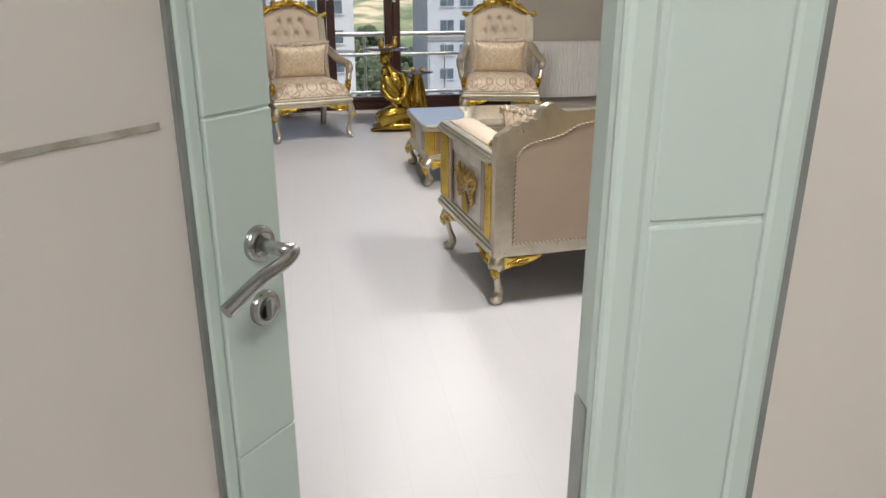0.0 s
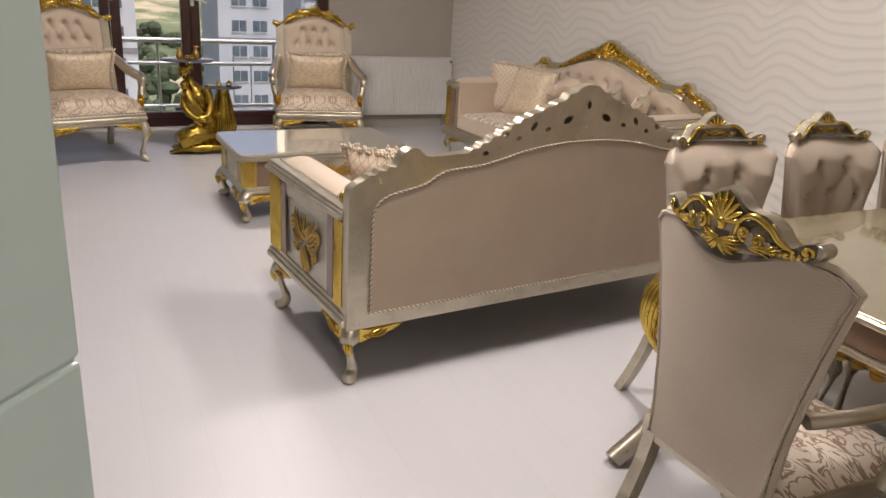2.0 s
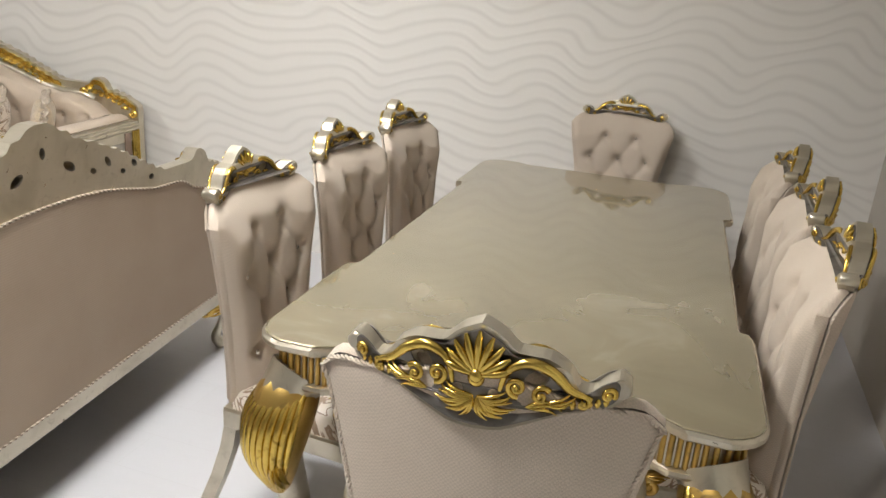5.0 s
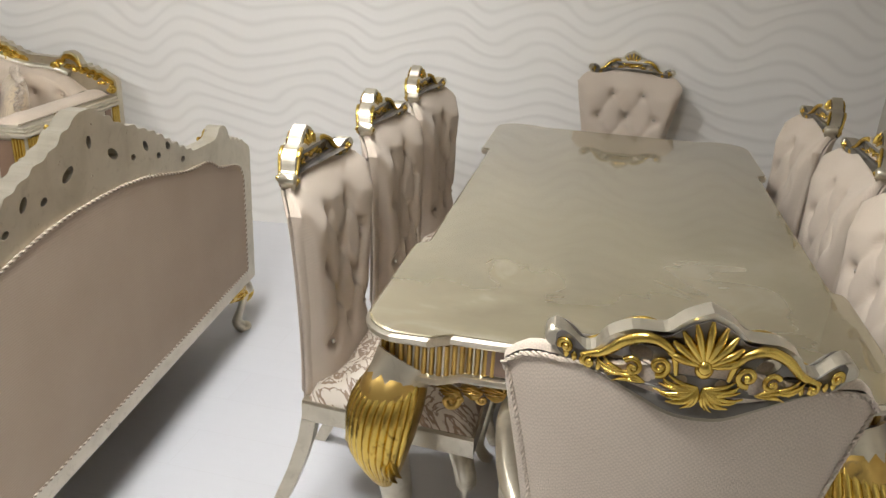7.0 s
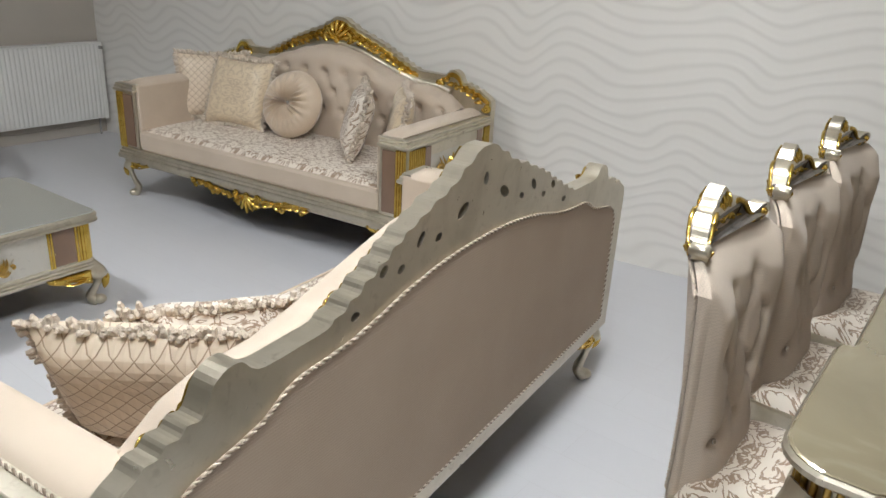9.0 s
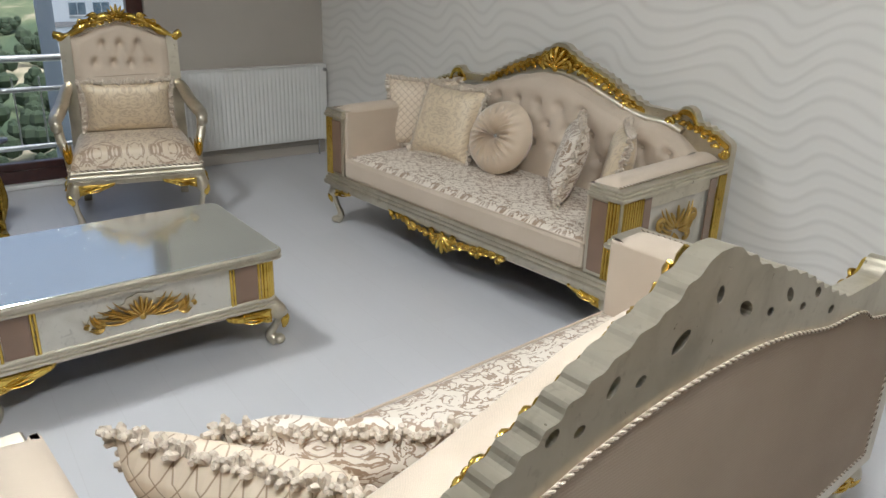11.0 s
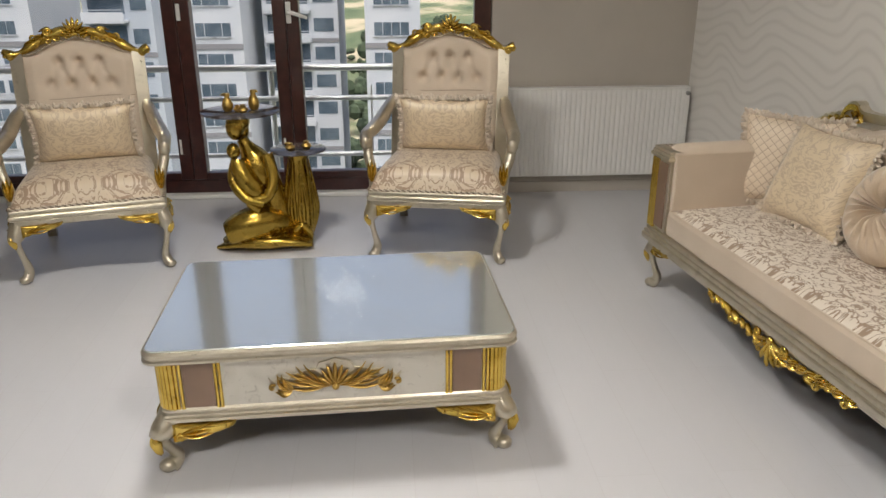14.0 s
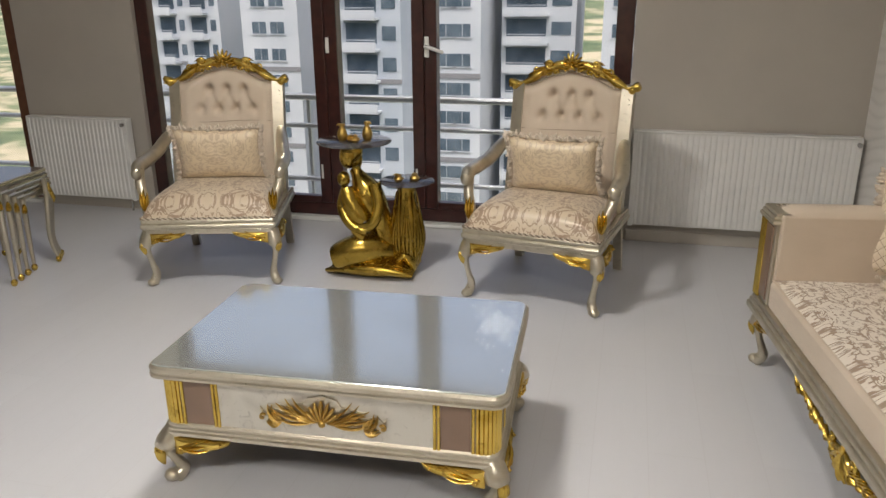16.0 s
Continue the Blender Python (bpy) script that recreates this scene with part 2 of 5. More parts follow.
_fi = noise_tex(_n, _l, coords(_n, _l), 160, 4)
_l.new(mix_color(_n, _l, math_node(_n, _l, "MULTIPLY", _hgt, 0.5), (0.79, 0.76, 0.715), (0.66, 0.63, 0.585)), _b.inputs["Base Color"])
_b.inputs["Roughness"].default_value = 0.6
bump(_n, _l, math_node(_n, _l, "ADD", _hgt, math_node(_n, _l, "MULTIPLY", _fi, 0.15)), _b, 0.22, 0.006)

# pale laminate, its boards told by faint joints and tone
LAMINATE, _n, _l, _b = material("pale_laminate")
_br = _n.new("ShaderNodeTexBrick")
_v = coords(_n, _l, (1, 1, 1))
_mp = _n.new("ShaderNodeMapping")
_mp.inputs["Rotation"].default_value = (0, 0, radians(90))
_l.new(_v, _mp.inputs["Vector"])
_l.new(_mp.outputs[0], _br.inputs["Vector"])
_br.inputs["Scale"].default_value = 1.0
_br.inputs["Brick Width"].default_value, _br.inputs["Row Height"].default_value = 1.28, 0.19
_br.inputs["Mortar Size"].default_value = 0.0012
_br.inputs["Color1"].default_value, _br.inputs["Color2"].default_value = (0.56, 0.555, 0.575, 1), (0.575, 0.57, 0.59, 1)
_br.inputs["Mortar"].default_value = (0.53, 0.52, 0.535, 1)
_gv = coords(_n, _l, (14, 1.0, 1))
_gr = noise_tex(_n, _l, _gv, 2.4, 8, 0.5)
_l.new(mix_color(_n, _l, math_node(_n, _l, "MULTIPLY", _gr, 0.24), _br.outputs["Color"], (0.64, 0.63, 0.635)), _b.inputs["Base Color"])
_l.new(math_node(_n, _l, "ADD", math_node(_n, _l, "MULTIPLY", noise_tex(_n, _l, _v, 2.0, 5), 0.16), 0.30), _b.inputs["Roughness"])
bump(_n, _l, _gr, _b, 0.05, 0.002)

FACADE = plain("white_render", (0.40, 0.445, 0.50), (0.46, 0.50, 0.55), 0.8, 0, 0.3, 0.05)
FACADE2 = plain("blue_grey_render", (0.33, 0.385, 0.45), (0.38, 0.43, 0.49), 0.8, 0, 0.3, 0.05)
BAND = plain("dark_band", (0.16, 0.17, 0.19), (0.2, 0.21, 0.23), 0.7)
PANE = plain("far_window_pane", (0.06, 0.09, 0.12), (0.12, 0.16, 0.20), 0.1, 0, 0.6, 0.02)
HILL, _n, _l, _b = material("scrub_hillside")
_v = coords(_n, _l)
_l.new(ramp(_n, _l, noise_tex(_n, _l, _v, 0.05, 9, 0.4), ((0.36, (0.05, 0.085, 0.045)), (0.5, (0.12, 0.15, 0.08)), (0.6, (0.34, 0.31, 0.22)))), _b.inputs["Base Color"])
_b.inputs["Roughness"].default_value = 0.95
GREEN = plain("tree_green", (0.022, 0.04, 0.022), (0.05, 0.075, 0.042), 0.95, 0, 0.8, 0.3)
CONCRETE = plain("balcony_concrete", (0.34, 0.34, 0.34), (0.42, 0.42, 0.41), 0.8, 0, 3, 0.2)
LAMPGLOW, _n, _l, _b = material("lamp_diffuser")
_b.inputs["Emission Color"].default_value = (1.0, 0.98, 0.935, 1)
_b.inputs["Emission Strength"].default_value = LAMP


# ---- mesh tools ----
class Shape:
    """Collects faces for one part; rings of points are joined into skins."""

    def __init__(self):
        self.v, self.f, self.cuts, self.flat = [], [], [], set()

    def ring_skin(self, rings, closed=True, caps=True, rounded=False):
        base, k = len(self.v), len(rings[0])
        self.cuts.append((base, len(self.f)))
        for r in rings:
            self.v += [tuple(p) for p in r]
        for i in range(len(rings) - 1):
            for j in range(k if closed else k - 1):
                a, b = base + i * k + j, base + i * k + (j + 1) % k
                if not rounded:
                    self.flat.add(len(self.f))
                self.f.append((a, b, b + k, a + k))
        if caps and closed:
            self.flat.update((len(self.f), len(self.f) + 1))
            self.f.append(tuple(base + j for j in reversed(range(k))))
            self.f.append(tuple(base + (len(rings) - 1) * k + j for j in range(k)))
        return self

    def tube(self, path, radii, n=8, flat=1.0, twist=0.0):
        path = [Vector(p) for p in path]
        if isinstance(radii, (int, float)):
            radii = [radii] * len(path)
        rings, ref = [], None
        for i, p in enumerate(path):
            d = (path[min(i + 1, len(path) - 1)] - path[max(i - 1, 0)]).normalized()
            if ref is None:
                ref = Vector((0, 0, 1)) if abs(d.z) < 0.85 else Vector((1, 0, 0))
            s = d.cross(ref).normalized()
            ref = s.cross(d).normalized()
            ring = []
            for j in range(n):
                a = 2 * math.pi * j / n + twist * i
                ring.append(p + s * math.cos(a) * radii[i] + ref * math.sin(a) * radii[i] * flat)
            rings.append(ring)
        return self.ring_skin(rings, rounded=True)

    def lathe(self, profile, at=(0, 0, 0), n=24):
        x0, y0, z0 = at
        return self.ring_skin([[(x0 + r * math.cos(2 * math.pi * j / n), y0 + r * math.sin(2 * math.pi * j / n), z0 + z) for j in range(n)] for r, z in profile], rounded=True)

    def blob(self, c, r, n=12, m=8, p=1.0):
        rings = []
        for i in range(m + 1):
            t = math.pi * (0.02 + 0.96 * i / m)
            rings.append([(c[0] + r[0] * math.sin(t) ** p * math.cos(2 * math.pi * j / n), c[1] + r[1] * math.sin(t) ** p * math.sin(2 * math.pi * j / n), c[2] - r[2] * math.cos(t)) for j in range(n)])
        return self.ring_skin(rings, rounded=True)

    def box(self, lo, hi, bevel=0.0):
        x0, y0, z0 = lo
        x1, y1, z1 = hi
        b = min(bevel, (x1 - x0) / 2.01, (y1 - y0) / 2.01, (z1 - z0) / 2.01)
        if b <= 0:
            rect = lambda z: [(x0, y0, z), (x1, y0, z), (x1, y1, z), (x0, y1, z)]
            return self.ring_skin([rect(z0), rect(z1)])
        rings = []
        for z, q in ((z0, b), (z0 + 0.3 * b, 0.3 * b), (z0 + b, 0), (z1 - b, 0), (z1 - 0.3 * b, 0.3 * b), (z1, b)):
            c = b
            xa, xb, ya, yb = x0 + q, x1 - q, y0 + q, y1 - q
            rings.append([(xa + c, ya, z), (xb - c, ya, z), (xb - 0.3 * c, ya + 0.3 * c, z), (xb, ya + c, z), (xb, yb - c, z), (xb - 0.3 * c, yb - 0.3 * c, z), (xb - c, yb, z), (xa + c, yb, z), (xa + 0.3 * c, yb - 0.3 * c, z), (xa, yb - c, z), (xa, ya + c, z), (xa + 0.3 * c, ya + 0.3 * c, z)])
        return self.ring_skin(rings)

    def sheet(self, fn, nu, nv):
        base = len(self.v)
        self.cuts.append((base, len(self.f)))
        for i in range(nu + 1):
            for j in range(nv + 1):
                self.v.append(tuple(fn(i / nu, j / nv)))
        for i in range(nu):
            for j in range(nv):
                a = base + i * (nv + 1) + j
                self.f.append((a, a + nv + 1, a + nv + 2, a + 1))
        return self

    def prism(self, outline, z0, z1):
        return self.ring_skin([[(x, y, z0) for x, y in outline], [(x, y, z1) for x, y in outline]])

    def stack(self, outline_fn, levels):
        """Rings of outline_fn(inset) at each (inset, z)."""
        return self.ring_skin([[(x, y, z) for x, y in outline_fn(q)] for q, z in levels])

    def moved(self, m, start=0):
        self.v[start:] = [tuple(m @ Vector(p)) for p in self.v[start:]]
        return self

    def each(self, name, mat, parent, smooth=True):
        """Makes every piece an object of its own."""
        ends = self.cuts[1:] + [(len(self.v), len(self.f))]
        for (v0, f0), (v1, f1) in zip(self.cuts, ends):
            s = Shape()
            s.v, s.f = self.v[v0:v1], [tuple(i - v0 for i in f) for f in self.f[f0:f1]]
            s.flat = {i - f0 for i in self.flat if f0 <= i < f1}
            s.make(name, mat, parent, smooth)

    def make(self, name, mat, parent=None, smooth=True, at=None):
        me = bpy.data.meshes.new(name)
        me.from_pydata(self.v, [], self.f)
        bm = bmesh.new()
        bm.from_mesh(me)
        bmesh.ops.recalc_face_normals(bm, faces=bm.faces)
        bm.to_mesh(me)
        bm.free()
        me.materials.append(mat)
        if smooth:
            me.shade_smooth()
            me.set_sharp_from_angle(angle=radians(70))
            me.polygons.foreach_set("use_smooth", [i not in self.flat for i in range(len(me.polygons))])
        ob = new(name, me)
        if parent is not None:
            ob.parent = parent
        if at is not None:
            ob.matrix_basis = at
        return ob


def plate(name, outline, holes, thick, mat, parent, m):
    """A flat board cut to an outline in x and z, with holes right through it; it stands in the plane of y."""
    loops = [[Vector((x, z, 0)) for x, z in loop] for loop in (outline, *holes)]
    flat = [p for loop in loops for p in loop]
    n = len(flat)
    s = Shape()
    s.v = [tuple(m @ Vector((p.x, -thick / 2, p.y))) for p in flat] + [tuple(m @ Vector((p.x, thick / 2, p.y))) for p in flat]
    for tri in tessellate_polygon(loops):
        s.f += [tuple(tri), tuple(k + n for k in reversed(tri))]
    base = 0
    for loop in loops:
        k = len(loop)
        for q in range(k):
            a, b = base + q, base + (q + 1) % k
            s.f.append((a, b, b + n, a + n))
        base += k
    s.flat = set(range(len(s.f)))
    return s.make(name, mat, parent)


def empty(name, m, label, category, group=""):
    ob = new(name)
    ob.matrix_basis = m
    return tagged(ob, label, category, group)


def curve(points, n=8):
    """A smooth line through the points."""
    pts = [Vector(p) for p in points]
    out = []
    for i in range(len(pts) - 1):
        p0, p1, p2, p3 = pts[max(i - 1, 0)], pts[i], pts[i + 1], pts[min(i + 2, len(pts) - 1)]
        for k in range(n):
            t = k / n
            out.append(0.5 * ((2 * p1) + (p2 - p0) * t + (2 * p0 - 5 * p1 + 4 * p2 - p3) * t * t + (3 * p1 - p0 - 3 * p2 + p3) * t ** 3))
    return out + [pts[-1]]


# ---- carving: leaves, scrolls and shells in the plane of x and z, proud towards +y ----
def leaf_blade(s, x, z, ang, length, width, lift=0.012, curl=0.5):
    a = radians(ang)
    for rib in (-1, 0, 1):
        path, rad = [], []
        for i in range(7):
            t = i / 6
            b = a + rib * (0.34 - 0.18 * t) + curl * t * t * 0.6
            path.append((x + math.cos(b) * length * t * (1 - 0.12 * abs(rib)), lift * math.sin(math.pi * (0.15 + 0.8 * t)), z + math.sin(b) * length * t * (1 - 0.12 * abs(rib))))
            rad.append(max(0.0015, width * 0.3 * math.sin(math.pi * (0.12 + 0.86 * t)) ** 0.8))
        s.tube(path, rad, 6, 0.7)


def scroll(s, x, z, ang, size, hand=1, turns=1.25, r=0.010, lift=0.008):
    path, rad = [], []
    for i in range(19):
        t = i / 18
        a = radians(ang) + hand * t * turns * 2 * math.pi
        q = size * (1 - 0.85 * t)
        cx, cz = x + math.cos(radians(ang) + hand * 1.57) * size, z + math.sin(radians(ang) + hand * 1.57) * size
        path.append((cx + math.cos(a - hand * 1.57) * q, lift + 0.008 * t, cz + math.sin(a - hand * 1.57) * q))
        rad.append(r * (1 - 0.45 * t))
    s.tube(path, rad, 6)
    s.blob(path[-1], (r * 0.9,) * 3, 8, 5)


def shell(s, x, z, size, petals=7, spread=130, lift=0.014, up=90):
    for i in range(petals):
        t = i / (petals - 1) - 0.5
        a = radians(up + spread * t)
        ln = size * (1 - 0.35 * abs(t) * 2 * 0.6)
        path = [(x + math.cos(a) * ln * k / 5, lift * math.sin(0.5 + 2.0 * k / 5), z + math.sin(a) * ln * k / 5) for k in range(6)]
        s.tube(path, [size * 0.05, size * 0.08, size * 0.10, size * 0.12, size * 0.11, size * 0.05], 6, 0.8)
    s.blob((x, lift, z), (size * 0.16, size * 0.12, size * 0.16), 8, 6)


def leaf_run(s, path, size, step=0.05, seedling=1):
    """Overlapping leaves and curls along a line, for carved cresting."""
    rnd = random.Random(seedling)
    pts = curve(path, 12)
    dist, last = 0.0, -1.0
    for i in range(1, len(pts)):
        dist += (pts[i] - pts[i - 1]).length
        if dist - last < step:
            continue
        last = dist
        d = pts[i] - pts[i - 1]
        a = math.degrees(math.atan2(d.z, d.x))
        k = size * rnd.uniform(0.8, 1.15)
        leaf_blade(s, pts[i].x, pts[i].z, a + rnd.uniform(20, 45), k, k * 0.5, 0.014, -0.6)
        leaf_blade(s, pts[i].x, pts[i].z, a - rnd.uniform(15, 40), k * 0.8, k * 0.45, 0.012, 0.6)
        if rnd.random() < 0.6:
            scroll(s, pts[i].x, pts[i].z, a, k * 0.28, rnd.choice((-1, 1)), 1.1, k * 0.11)


def cabriole(parent, x, y, top, sx, sy, reach=0.05, size=1.0, mat=None, gold=True):
    """A bowed leg under a corner, out to sx, sy, with gilded ears along both rails and a scrolled toe."""
    mat = mat or SILVER
    s = Shape()
    ax, ay = sx * 0.72 * reach, sy * 0.72 * reach
    path = curve([(x, y, top), (x + ax * 0.75, y + ay * 0.75, top * 0.78), (x + ax * 0.35, y + ay * 0.35, top * 0.48), (x - ax * 0.15, y - ay * 0.15, top * 0.22), (x + ax * 0.45, y + ay * 0.45, top * 0.05)], 4)
    k = len(path) - 1
    rad = [size * (0.036 - 0.004 * (i / k) - 0.017 * math.sin(math.pi * min(1, 0.15 + 0.85 * i / k)) ** 2 * (i / k > 0.25) - 0.010 * (i / k)) for i in range(k + 1)]
    s.tube(path, rad, 10)
    s.blob((x + ax * 0.6, y + ay * 0.6, 0.018 * size), (0.024 * size, 0.024 * size, 0.018 * size), 10, 6)
    s.make("leg", mat, parent)
    if not gold:
        return
    g = Shape()
    for along in (0, 1):
        b = len(g.v)
        ear = [(0.0, 0.002), (0.06, 0.002), (0.11, 0.001), (0.150, 0.004), (0.165, 0.008), (0.155, -0.008), (0.130, -0.020), (0.105, -0.026), (0.075, -0.024), (0.05, -0.032), (0.025, -0.044), (0.0, -0.050)]
        g.ring_skin([[(0.012 + (0.07 + (q - 0.07) * k) * size, y0, (-0.018 + (z + 0.018) * k) * size) for q, z in ear] for y0, k in ((-0.012, 1.0), (0.006, 1.0), (0.013, 0.86), (0.016, 0.6))])
        leaf_blade(g, 0.03, -0.026 * size, 6, 0.11 * size, 0.020 * size, 0.019, 0.15)
        scroll(g, 0.03 * size, -0.040 * size, 10, 0.010 * size, 1, 1.1, 0.005 * size, 0.014)
        scroll(g, 0.15 * size, -0.010 * size, 10, 0.008 * size, 1, 1.1, 0.004 * size, 0.012)
        m = Matrix(((-sx, 0, 0, x), (0, sy, 0, y + sy * 0.034), (0, 0, 1, top), (0, 0, 0, 1)))
        if along:
            m = Matrix(((0, sx, 0, x + sx * 0.034), (-sy, 0, 0, y), (0, 0, 1, top), (0, 0, 0, 1)))
        g.moved(m, b)
    b = len(g.v)
    leaf_blade(g, 0, 0, -95, 0.07 * size, 0.045 * size, 0.012, 0.0)
    g.moved(Matrix.Translation((x + ax * 1.0, y + ay * 1.0, top * 0.88)) @ pose(0, 0, 0, 0, 0, math.degrees(math.atan2(sy, sx)) - 90), b)
    g.make("leg_gilding", GOLD, parent)


def rope(name, path, r, parent, mat=None):
    """Two strands, a pale and a brown one, wound round each other along a line."""
    pts = [Vector(p) for p in path]
    dense = []
    for a, b in zip(pts, pts[1:]):
        k = max(1, round((b - a).length / (r * 0.8)))
        dense += [a.lerp(b, i / k) for i in range(k)]
    dense.append(pts[-1])
    for turn, m in ((0.0, mat or ROPE), (math.pi, mat or ROPEDARK)):
        line = []
        for i, p in enumerate(dense):
            d = (dense[min(i + 1, len(dense) - 1)] - dense[max(i - 1, 0)]).normalized()
            u = d.orthogonal() if abs(d.y) > 0.9 else d.cross(Vector((0, 1, 0))).normalized()
            w = d.cross(u).normalized()
            a = i * math.pi / 3 + turn
            line.append(p + (u.normalized() * math.cos(a) + w * math.sin(a)) * r * 0.5)
        Shape().tube(line, r * 0.62, 5).make(name, m, parent)


def cushion(name, w, h, d, mat, m, label, fringe=True, back_mat=None):
    """A soft stuffed cushion standing in x and z, pinched at its corners, with a fringe along its seam."""
    ob = empty(name, m, label, "cushion", "loose cushions")
    s = Shape()
    rnd = random.Random(int(w * 1000 + d * 7000 + h * 100))
    ph = [rnd.uniform(0, 6) for _ in range(6)]

    def side(sign):
        def fn(u, v):
            x, z = 2 * u - 1, 2 * v - 1
            full = max(0.0, (1 - x ** 4) * (1 - z ** 4)) ** 0.55
            dent = 1 + 0.10 * math.sin(3 * x + ph[0]) * math.sin(2.5 * z + ph[1]) + 0.04 * math.sin(9 * x + ph[2]) * math.cos(8 * z + ph[3])
            pin = 1 - 0.09 * (1 - abs(z) ** 2) * abs(x) ** 3
            pinz = 1 - 0.09 * (1 - abs(x) ** 2) * abs(z) ** 3
            return (x * w / 2 * pin, sign * d / 2 * full * dent, z * h / 2 * pinz + h / 2)
        return fn
    s.sheet(side(1), 18, 18).sheet(side(-1), 18, 18)
    s.make("cover", mat, ob)
    if fringe:
        f = Shape()
        for i in range(300):
            t = i / 300 * 4
            k, q = int(t), t - int(t)
            x, z = ((2 * q - 1, -1), (1, 2 * q - 1), (1 - 2 * q, 1), (-1, 1 - 2 * q))[k]
            px = x * w / 2 * (1 - 0.09 * (1 - abs(z) ** 2) * abs(x) ** 3)
            pz = z * h / 2 * (1 - 0.09 * (1 - abs(x) ** 2) * abs(z) ** 3) + h / 2
            ox, oz = (x if abs(x) == 1 else 0), (z if abs(z) == 1 else 0)
            ln = rnd.uniform(0.014, 0.026)
            p2 = (px + ox * ln + rnd.uniform(-.006, .006), rnd.uniform(-.020, .020), pz + oz * ln + rnd.uniform(-.006, .006))
            if m.translation.z + p2[2] < 0.0:
                continue
            f.tube([(px, 0, pz), ((px + p2[0]) / 2, p2[1] * 0.8 + 0.004, (pz + p2[2]) / 2), p2], [0.006, 0.0085, 0.005], 5)
        f.make("fringe", FRINGE, ob)
    return ob


# ---- the room ----
NORTH, SOUTH, WEST, TOP = 8.2, 0.70, -3.2, 2.75
EAST_X, EAST_Y, EAST_TURN = 4.16, 5.7, 7.0
ex = lambda y: EAST_X + math.tan(radians(EAST_TURN)) * (EAST_Y - y)


def block(name, lo, hi, mat, label, bevel=0.0, parent=None):
    ob = Shape().box(lo, hi, bevel).make(name, mat, parent, smooth=bevel > 0)
    return tagged(ob, label, "", "", "structure") if parent is None else ob


floor = Shape().prism([(WEST - 0.2, -2.2), (5.3, -2.2), (5.3, NORTH + 0.02), (WEST - 0.2, NORTH + 0.02)], -0.12, 0.0).make("floor", LAMINATE, smooth=False)
tagged(floor, "pale grey laminate floor with a soft sheen", "floor", "", "structure")
ceiling = block("ceiling", (WEST - 0.2, -2.2, TOP), (5.3, NORTH + 0.25, TOP + 0.15), CEIL, "plain white painted ceiling")
east = Shape().box((-4.2, 0, 0), (4.2, 0.15, TOP)).make("wall_east", WAVES, smooth=False)
east.matrix_basis = pose(EAST_X, EAST_Y, 0, 0, 0, 90 + EAST_TURN) @ pose(-1.6, -0.15, 0)
tagged(east, "wall papered in cream with raised wavy lines", "wall", "", "structure")

# window wall: piers and lintels round two tall openings
W1 = (-0.86, 2.52)
W2 = (-3.0, -1.84)
north = Shape()
for a, b in ((WEST - 0.2, W2[0]), (W2[1], W1[0]), (W1[1], 4.6)):
    north.box((a, NORTH, 0), (b, NORTH + 0.22, TOP))
for a, b in (W1, W2):
    north.box((a, NORTH, 2.32), (b, NORTH + 0.22, TOP))
tagged(north.make("wall_north", PAINT, smooth=False), "greige painted wall round the balcony windows", "wall", "", "structure")
block("wall_west", (WEST - 0.2, -2.2, 0), (WEST, NORTH, TOP), PAINT, "greige painted side wall")
south = Shape()
for a, b in ((WEST, -0.33), (1.36, 5.2)):
    south.box((a, 0.505, 0), (b, SOUTH, TOP))
south.box((-0.33, 0.505, 2.12), (1.36, SOUTH, TOP))
tagged(south.make("wall_south", PAINT, smooth=False), "greige painted wall round the double door", "wall", "", "structure")
hall = Shape()
hall.box((-1.6, -2.2, 0), (5.3, -2.0, TOP)).box((-1.6, -2.0, 0), (-1.5, 0.505, TOP)).box((2.2, -2.0, 0), (2.3, 0.505, TOP))
tagged(hall.make("wall_hall", PAINT, smooth=False), "plain painted walls of the hall outside", "wall", "", "structure")

skirt = Shape()
for a, b in ((W2[1], W1[0]), (W1[1], ex(NORTH) - 0.02)):
    skirt.box((a + 0.03, NORTH - 0.016, 0.0), (b - 0.02, NORTH - 0.001, 0.075), 0.004)
tagged(skirt.make("baseboard", PAINT), "low skirting board painted like the wall", "baseboard", "", "structure")


